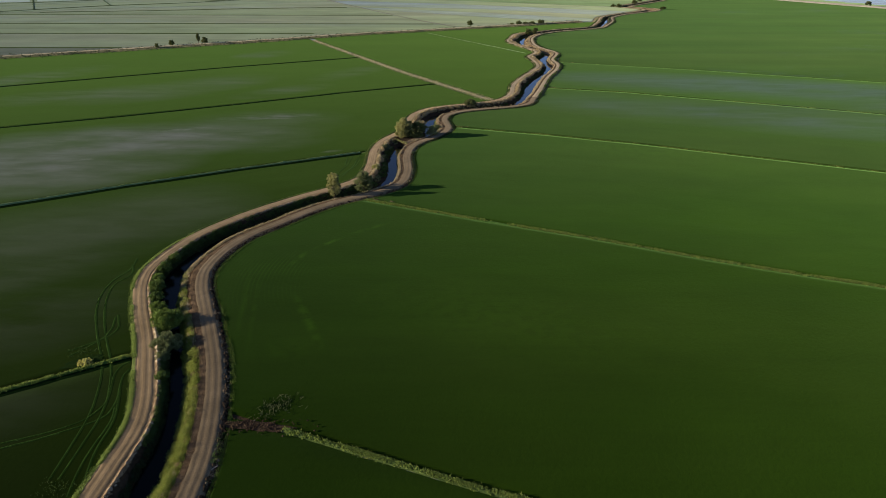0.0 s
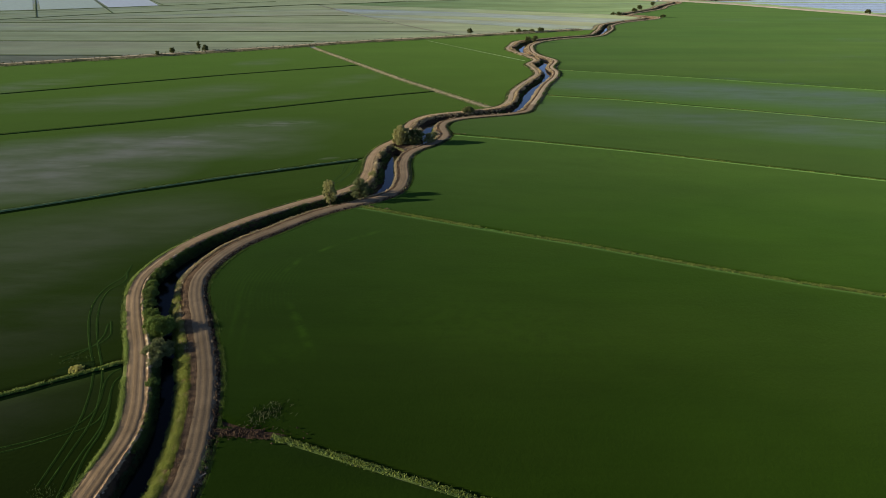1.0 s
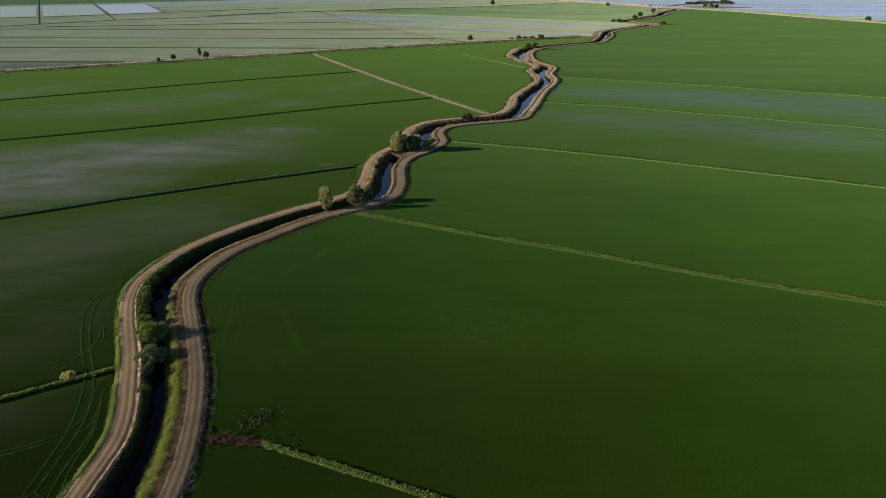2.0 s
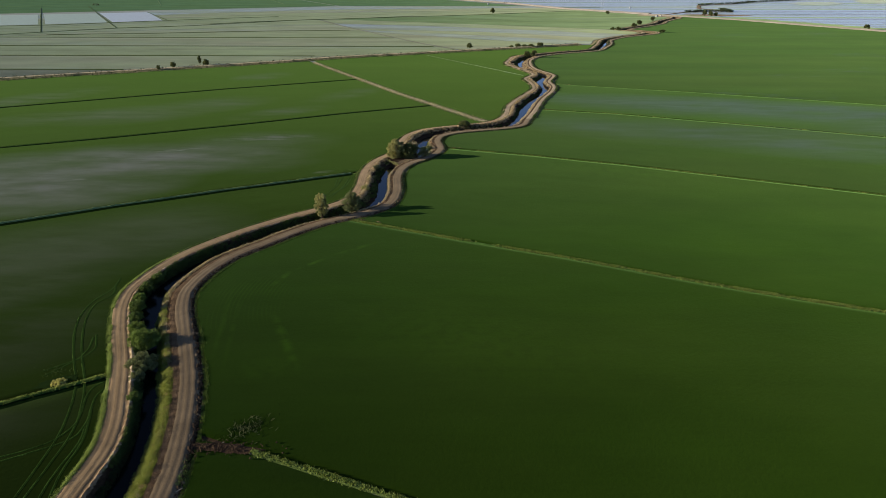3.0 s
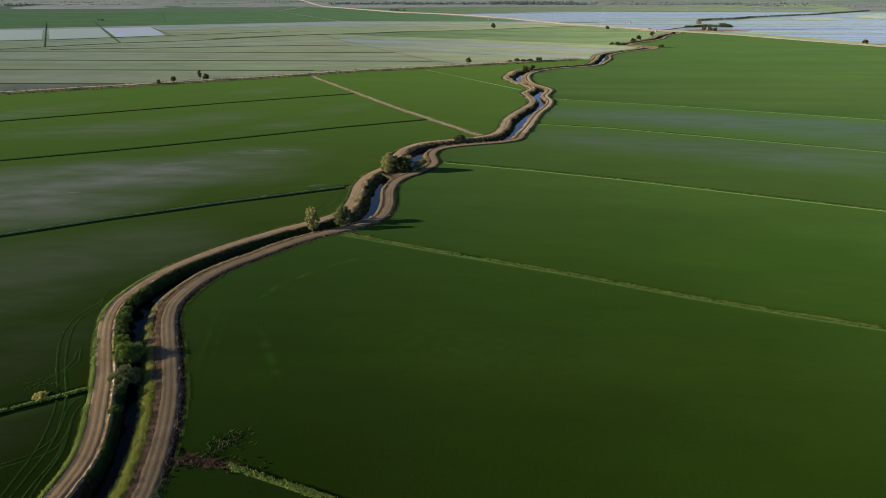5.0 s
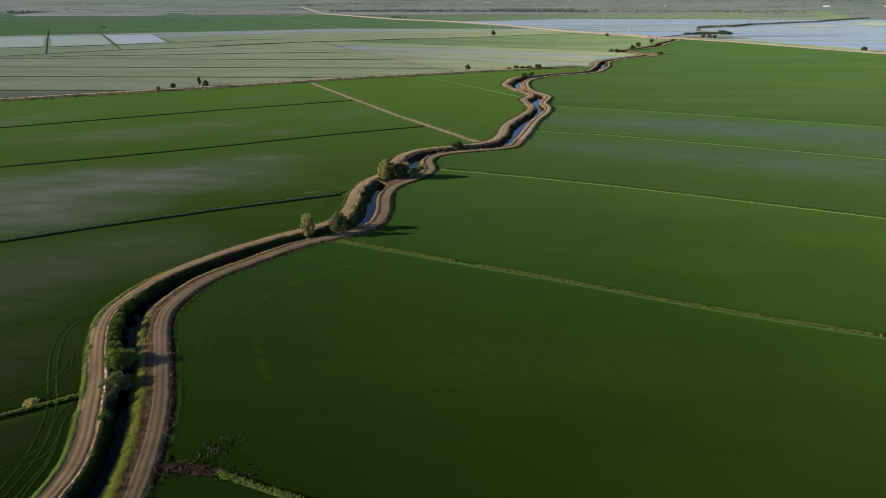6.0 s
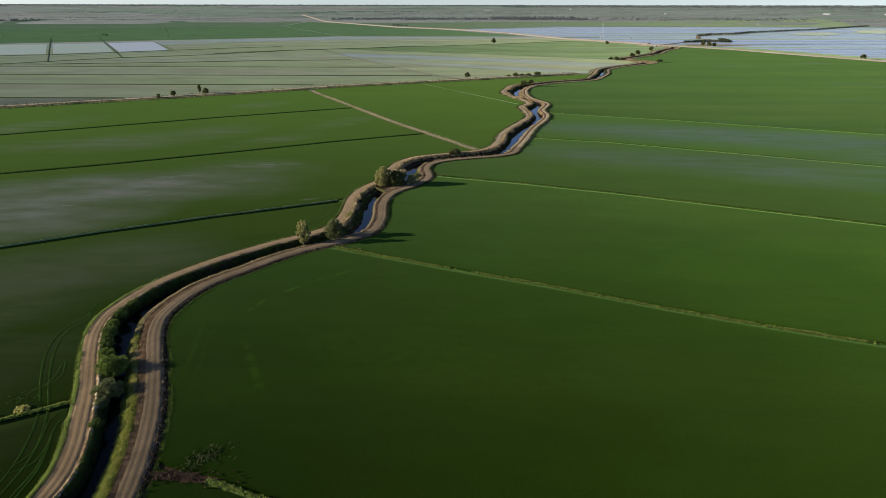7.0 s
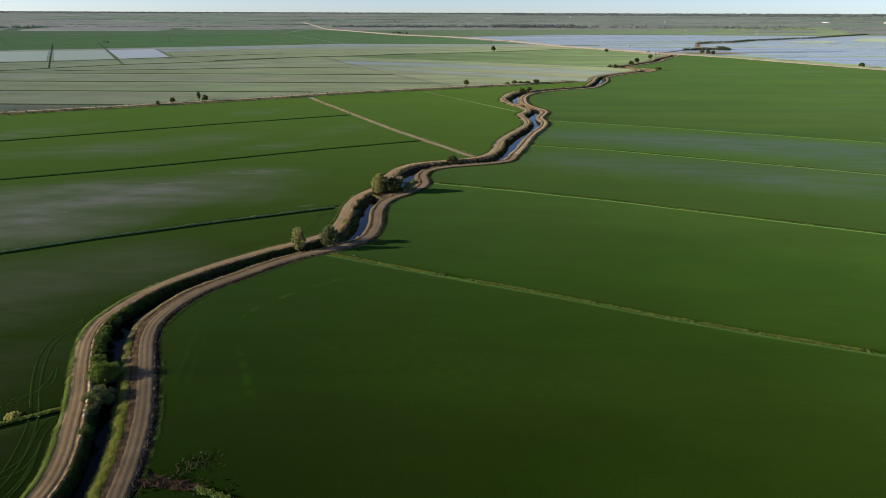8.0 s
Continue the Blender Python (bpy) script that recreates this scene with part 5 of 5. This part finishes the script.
clods("earth_clods", "large pale lumps of dug earth on the road's canal edge", bank_points("west", 98, 124, 12, -0.1, 0.16, 345, -0.1, 0.3), 0.38, 346, M_PALEEARTH)
clods("earth_clods", "pale crumbled windrow on the road's canal edge", bank_points("west", 56, 345, 9, -0.08, 0.1, 347, 0.05, 0.2), 0.2, 348, M_PALEEARTH)
clods("earth_clods", "pale crumbled earth along the canal edge of the road", bank_points("west", 55, 345, 16, -0.1, 0.14, 145, -0.15, 0.22), 0.22, 146, M_DRY)
clods("earth_clods", "pale crumbled earth along the far canal's edges", np.concatenate([bank_points("west", 345, 1250, 7, 0.0, 0.22, 245), bank_points("east", 345, 1250, 6, 0.8, 1.0, 246)]), 0.24, 247, M_PALEEARTH)
clods("earth_clods", "brown crumbled earth along the canal edge of the road", bank_points("east", 55, 345, 16, 0.62, 0.92, 147), 0.17, 148, M_RUST)

# the washed-out field corner: a mud fan with flattened dark stalks
patch_sheet("mud_patch", "brown trampled mud at the field's corner", "mud", -30.6, 83.8, 6.0, 1.1, -6, 0.33, M_MUD_SHADE, 3.0, hump=0.12)
patch_sheet("mud_patch_2", "dark wet hollow with broken stalks in the rice", "mud", -28.5, 89.2, 2.6, 0.9, 30, 0.33, M_PRESSED, 8.0)
patch_sheet("mud_patch_3", "wet bare spot round a bush in the rice", "mud", -68.2, 101.9, 3.6, 1.5, 30, 0.33, M_PRESSED, 12.0)
ribbon("ditch_edge", "thin pale dried ditch edge beside the road", "ditch edge", [(-35.2, 64), (-35.3, 68.5), (-35.2, 71.9), (-35.0, 74.0), (-34.2, 74.8)], 0.09, 0.34, M_PALEEARTH, 0.8, 0.6, 0.04)
ribbon("ditch", "short dark wet ditch below the levee's end", "ditch", [(-35.4, 82.4), (-35.9, 79.1), (-35.2, 76.4), (-34.9, 74.4)], 0.4, 0.3, M_NEARBLACK, 0.6, 0.6, 0.0)
rng = np.random.default_rng(5)
n = 330
stalk_x, stalk_y = -28.6 + rng.normal(0, 1.9, n), 88.7 + rng.normal(0, 1.6, n)
turn, ln = rng.choice([0.55, 0.75, 1.9, 2.3], n) + rng.normal(0, 0.35, n), rng.uniform(0.3, 1.1, n)
ux, uy, wd = np.cos(turn) * ln / 2, np.sin(turn) * ln / 2, rng.uniform(0.02, 0.045, n)
vx, vy = -np.sin(turn) * wd, np.cos(turn) * wd
lift = 0.34 + rng.uniform(0, 0.16, n)
stalk_y += 0.45 * (stalk_x + 28.3)
bent = np.stack([np.stack([stalk_x - ux - vx, stalk_y - uy - vy, 0 * lift + 0.31], 1), np.stack([stalk_x - ux + vx, stalk_y - uy + vy, 0 * lift + 0.31], 1), np.stack([stalk_x + ux + vx, stalk_y + uy + vy, lift], 1), np.stack([stalk_x + ux - vx, stalk_y + uy - vy, lift], 1)], 1).reshape(-1, 3)
for k, (m, text) in enumerate(((M_NEARBLACK, "dark fallen stalks in a wet hollow"), (M_NEARBLACK, "tangled dark stalks in a wet hollow"), (M_OLIVE, "pale and green broken stalks in a wet hollow"))):
    pick = np.arange(n).reshape(-1, 3)[:, k]
    tagged(part("broken_stalks", bent.reshape(n, 4, 3)[pick].reshape(-1, 3).tolist(), np.arange(4 * len(pick)).reshape(-1, 4).tolist(), m), text, "stalks", kind="stuff")
for tx, ty, spread_x, spread_y, count, m, text in ((-56.2, 70.2, 1.2, 1.1, 110, M_REED, "tangled bent stalks in a wet hollow of the rice"), (-69.6, 105.3, 1.5, 1.0, 70, M_REED, "bent stalks round a bush in the rice")):
    roots = np.stack([tx + rng.normal(0, spread_x, count), ty + rng.normal(0, spread_y, count), np.full(count, 0.33)], 1)
    tagged(part("broken_stalks", *tufts(roots, 0.32, 2, 0.03, 0.1, int(ty)), m), text, "stalks", kind="stuff")
clods("earth_clods", "mud lumps in the washed-out corner", np.stack([-30.5 + rng.normal(0, 3.0, 240), 83.7 + rng.normal(0, 0.9, 240), 0.45 + 0 * rng.uniform(0, 1, 240)], 1), 0.16, 152, M_MUD_SHADE)

# wheel tracks pressed into the rice
TRACKS = [[(-77.1, 147.3), (-76.3, 143.6), (-76.0, 140.9), (-76.5, 138.9), (-77.5, 136.6), (-77.9, 133.0), (-77.3, 128.7), (-76.1, 124.0), (-73.8, 118.7), (-70.3, 112.0), (-67.4, 106.9), (-64.2, 102.1), (-62.1, 96.8), (-60.2, 91.0), (-59.1, 86.5), (-58.7, 82.5), (-58.3, 77.8), (-57.9, 71.9)]]
TRACKS.append([(-76.8, 143.6), (-75.9, 142.2), (-74.4, 138.9), (-75.0, 136.3), (-76.4, 134.6), (-76.5, 132.5), (-75.8, 128.7), (-74.3, 124.1), (-72.0, 118.7), (-67.6, 109.9), (-63.7, 104.0), (-61.0, 98.5), (-59.0, 93.4), (-57.5, 88.7), (-57.0, 84.4), (-56.8, 79.5), (-56.5, 71.9)])
TRACKS.append([(-59.1, 102.1), (-60.3, 100.6), (-60.4, 98.1), (-58.8, 93.4), (-57.9, 89.5), (-58.7, 86.5), (-59.9, 84.7), (-62.7, 82.7), (-66.3, 81.0), (-72, 78.6)])
TRACKS.append([(-58.0, 100.3), (-58.6, 97.6), (-57.3, 93.4), (-56.3, 90.3), (-56.1, 86.5), (-58.1, 84.4), (-61.6, 82.3), (-65.0, 80.3), (-71, 77.6)])
TRACKS.append([(-56.8, 91.8), (-55.0, 85.8), (-54.8, 82.3), (-54.9, 79.7), (-54.8, 76.0), (-54.3, 72.5), (-53.5, 68.7)])
TRACKS.append([(-57.2, 93.4), (-55.0, 87.3), (-54.2, 83.0), (-54.2, 79.7), (-53.8, 76.6), (-52.9, 73.0), (-52.1, 69.7)])
TRACKS += [[(-69.3, 119.5), (-66.7, 114.2), (-67.2, 111.0), (-69.0, 108.9), (-70.5, 107.5), (-72.8, 105.2)], [(-69.4, 118.6), (-68.1, 114.2), (-68.0, 110.4), (-69.4, 107.5), (-71.6, 103.8)]]
TRACKS += [[(-29.6, 241), (-31.2, 247), (-34.5, 246), (-36, 238), (-35.5, 226)], [(-30.6, 236), (-31.4, 225), (-36, 213), (-44, 205)], [(-31.6, 243), (-32.2, 225), (-35, 212)], [(-34.0, 244), (-34.6, 226), (-37.5, 213)]]
for number, pts in enumerate(TRACKS):
    p = np.array(pts)
    t = np.linspace(0, len(p) - 1, 40)
    smooth = np.stack([np.interp(t, range(len(p)), p[:, 0]), np.interp(t, range(len(p)), p[:, 1])], 1)
    for _ in range(3):
        smooth[1:-1] = (smooth[:-2] + 2 * smooth[1:-1] + smooth[2:]) / 4
    dark = ribbon("wheel_track", "narrow dark wheel track pressed into the rice", "wheel track", smooth, 0.13 if number < 8 else 0.08, 0.325, M_RUT if number < 8 else M_PRESSED, 0.6, 0.7, 0.0, "", "wheel tracks in the rice")
    side = np.gradient(smooth, axis=0)
    side = np.stack([-side[:, 1], side[:, 0]], 1) / np.hypot(side[:, 0], side[:, 1])[:, None]
    # the pale ribbon stands in for low sunlight on the rut's rim
    pale = ribbon("wheel_track", "thin pale line painted as the sunlit rim of a wheel track", "wheel track", smooth - 0.24 * side, 0.085, 0.335, M_RUT_RIM, 0.9, 0.7, 0.0, "", "wheel tracks in the rice")
    for v in list(dark.data.vertices) + list(pale.data.vertices):
        v.co.z = 0.305 + 0.05 * rough(v.co.x, v.co.y, 0.2) - 0.05 * abs(rough(v.co.x, v.co.y, 0.03, 4))
# pale dug earth where the levees meet the road bank
ramp_rng = np.random.default_rng(61)
for (ax, ay), (bx, by) in (((5.5, 283.6), (11, 282.2)), ((82, 466), (94, 462.5)), ((60, 373.5), (67, 371)), ((-22, 190.5), (-15, 187.5))):
    k = ramp_rng.uniform(0, 1, 20) ** 1.4
    clods("earth_clods", "pale dug lumps at a levee's end", np.stack([ax + (bx - ax) * k + ramp_rng.normal(0, 0.2, 20), ay + (by - ay) * k + ramp_rng.normal(0, 0.28, 20), 0.34 + 0 * k], 1), 0.2, int(ax * 3) + 400, M_BANK)

# ---- the far plain ----
def far_place(turn, r):
    """A place on the far rising plain by its bearing from the flight's end and its distance."""
    x, y = 14 + r * math.sin(radians(turn)), r * math.cos(radians(turn))
    return x, y, 77 * min(1, max(0, (math.hypot(x, y) - 3300) / 1500))


def woods(name, label, spans, leaf, material, seed):
    """A distant belt of trees: spans of bearing, distance, number and height."""
    rng = np.random.default_rng(seed)
    cl = []
    for b0, b1, r0, r1, n, h in spans:
        for _ in range(n):
            x, y, z = far_place(rng.uniform(b0, b1), rng.uniform(r0, r1))
            k = h * rng.uniform(0.5, 1.2)
            cl += [(x + rng.normal(0, k * 0.4), y + rng.normal(0, k * 0.3), z + k * q, k * 0.42) for q in (0.35, 0.75)]
    tagged(part(name, *leaf_cloud(cl, 14, leaf, rng), material), label, "woods", kind="stuff")


woods("woods", "dark belt of trees on the far plain", [(-10, 11, 3420, 3500, 420, 7), (3, 10, 3480, 3600, 240, 8), (-39, -35.5, 3420, 3560, 60, 11), (-35, -31, 3440, 3520, 40, 7), (11, 27, 3440, 3620, 90, 6), (4, 36, 4500, 4790, 2200, 2.6), (-38, 6, 4650, 4790, 2000, 1.8)], 2.6, M_HAZEWOOD, 201)
woods("woods", "thin lines of trees and hedges on the far plain", [(b, b + w, r, r + 8, int(n * w), h) for b, w, r, n, h in [(random.uniform(-38, 34), random.uniform(1.5, 9.0), random.choice((3480, 3560, 3600, 3640, 3760, 3820, 3900, 3980, 4050, 4200, 4300, 4380, 4470, 4560)), random.uniform(2, 8), random.uniform(1.8, 3.6)) for _ in range(105)]], 1.6, M_HAZEWOOD, 202)


def row_of_bushes(label, pts, every, h, seed, base=0.0):
    p = np.array(pts, float)
    rng = np.random.default_rng(seed)
    cum = np.concatenate([[0], np.cumsum(np.hypot(*np.diff(p, axis=0).T))])
    t = np.arange(0, cum[-1], every) + rng.normal(0, every * 0.4, len(np.arange(0, cum[-1], every)))
    cl = [(np.interp(v, cum, p[:, 0]) + rng.normal(0, 2.5), np.interp(v, cum, p[:, 1]) + rng.normal(0, 3), base + h * 0.5 * rng.uniform(0.5, 1.2), h * rng.uniform(0.4, 0.9)) for v in t]
    tagged(part("hedgerow", *leaf_cloud(cl, 40, h * 0.16, rng), M_HEDGE), label, "hedgerow", kind="stuff")


row_of_bushes("dark bushes lining the far canal", [(500, 1440), (560, 1470), (601, 1455), (619, 1553)], 1.1, 4.6, 211)
row_of_bushes("dark bushes lining the far winding canal", [(640, 1760), (690, 1815), (776, 1868), (880, 1990)], 2.3, 5.0, 212)
row_of_bushes("thin line of bushes along the far canal", [(880, 1990), (1108, 2180), (1161, 2215), (1329, 2390), (1615, 2670)], 2.4, 4.6, 213)
for text, dy, every, h, base, seed in (("low scattered weeds behind the field road", 4.5, 1.7, 1.1, 0.75, 214), ("low dark weeds on the field road's bank", -3.5, 1.8, 1.1, 0.9, 218), ("dark weeds at the foot of the field road's bank", -7.0, 1.1, 1.2, 0.2, 219)):
    row_of_bushes(text, [(x, y + dy) for x, y in [(-600, 322)] + FIELD_ROAD_LINE[1:]], every, h, seed, base)
row_of_bushes("small dark thicket by the far road", [(160, 1872), (186, 1860)], 4, 4.0, 215)
row_of_bushes("small thicket by the far road", [(-215, 2575), (-160, 2555)], 7, 9.0, 216)
row_of_bushes("thicket at a far bund's end", [(-866, 1700), (-846, 1688)], 5, 5.0, 217)
ribbon("far_canal_bank", "pale earth bank of the far canal", "earth bank", [(420, 1330), (500, 1440), (603, 1495), (585, 1600), (640, 1755), (776, 1862)], 5, 0.3, M_BANK, 0.4, 8, 0.8)


patch_sheet("bare_patch", "bare pale earth around the far canal bridge", "bare earth", 415, 1305, 48, 30, -30, 0.45, M_TRACK, 21.0)
patch_sheet("bare_patch_2", "bare pale earth beside the far canal", "bare earth", 520, 1325, 60, 26, -12, 0.45, M_DRY, 23.0)


def shed(label, x, y, z, length, depth, height, turn, name="shed"):
    """A low farm building: walls, a ridged roof and its doors."""
    thing = new(name)
    thing.matrix_world = pose(x, y, z, 0, 0, turn)
    l, d, h = length / 2, depth / 2, height
    v = [(-l, -d, -1), (l, -d, -1), (l, d, -1), (-l, d, -1), (-l, -d, h), (l, -d, h), (l, d, h), (-l, d, h), (-l, 0, h * 1.3), (l, 0, h * 1.3)]
    part("wall", v, [(0, 1, 5, 4), (1, 2, 6, 9, 5), (2, 3, 7, 6), (3, 0, 4, 8, 7)], M_WHITE, thing)
    e = 0.06 * depth + 0.1
    for side in (-1, 1):
        a, b = side * (d + e), 0
        za, zb = h - 0.03 * height, h * 1.3 + 0.05
        r = [(-l - e, a, za), (l + e, a, za), (l + e, b, zb), (-l - e, b, zb)]
        r += [(p[0], p[1], p[2] + 0.15) for p in r]
        part("roof", r, [(3, 2, 1, 0), (4, 5, 6, 7), (0, 1, 5, 4), (2, 3, 7, 6), (1, 2, 6, 5), (3, 0, 4, 7)], M_ROOF, thing)
    for k in (-0.5, 0.35):
        c, w, t = k * length, min(2.2, length * 0.12), h * 0.75
        part("door", [(c - w, -d - 0.06, -0.5), (c + w, -d - 0.06, -0.5), (c + w, -d - 0.06, t), (c - w, -d - 0.06, t), (c - w, -d + 0.04, -0.5), (c + w, -d + 0.04, -0.5), (c + w, -d + 0.04, t), (c - w, -d + 0.04, t)],
             [(0, 1, 2, 3), (1, 5, 6, 2), (4, 0, 3, 7), (3, 2, 6, 7)], M_ROOF, thing)
    return tagged(thing, label, "building", "far buildings")


shed("small white pump house beside the canal", 394, 1283, 0.2, 3.0, 2.2, 1.7, 20, "pump_house")
shed("small white pump shelter beside the canal", 404, 1290, 0.2, 2.2, 2.0, 1.5, 10, "pump_house")
# Kind unclear at this distance; the next two are built as small sheds.
shed("small white object of unclear kind on the far road", 110, 1792, 0.3, 4, 2.6, 2.0, 15)
shed("small white object of unclear kind on the bund", 432, 1620, 0.3, 3.4, 2.4, 1.9, 10)
for turn, r, ln in ((2.9, 4180, 90), (-6.7, 4300, 22), (9.6, 4300, 34), (28.2, 3960, 55), (32.2, 3960, 100), (-12.5, 4750, 16), (17, 3900, 20), (-22, 4100, 24)):
    x, y, z = far_place(turn, r)
    shed("long white farm building on the far plain", x, y, z, ln * 0.6, 10, 4.5, -turn, "farm_building")


def pylon(x, y, height):
    """A lattice power pylon: four legs, braces and three cross arms."""
    thing = new("power_pylon")
    thing.location = (x, y, 0)
    b, t = height * 0.09, height * 0.012
    at = lambda sx, sy, h: (sx * (b + (t - b) * h / height), sy * (b + (t - b) * h / height), h)
    for sx, sy in ((-1, -1), (1, -1), (1, 1), (-1, 1)):
        part("leg", *tube([at(sx, sy, -0.5), at(sx, sy, height)], [0.09, 0.05], 4), M_STEEL, thing)
    levels = [height * k for k in (0, 0.2, 0.38, 0.54, 0.68, 0.8, 0.9)]
    for h0, h1 in zip(levels, levels[1:]):
        for (ax, ay), (cx, cy) in (((-1, -1), (1, -1)), ((1, -1), (1, 1)), ((1, 1), (-1, 1)), ((-1, 1), (-1, -1))):
            part("brace", *tube([at(ax, ay, h0), at(cx, cy, h1)], [0.03, 0.03], 3), M_STEEL, thing)
    for h in (0.72, 0.84, 0.95):
        part("cross_arm", *tube([(-height * 0.13, 0, height * h), (0, 0, height * (h + 0.02)), (height * 0.13, 0, height * h)], [0.04, 0.09, 0.04], 4), M_STEEL, thing)
    return tagged(thing, "tall grey steel lattice power pylon", "pylon", "power pylons")


for x, y, h in ((322, 1420, 42), (881, 2569, 42), (1161, 2605, 42)):
    pylon(x, y, h)
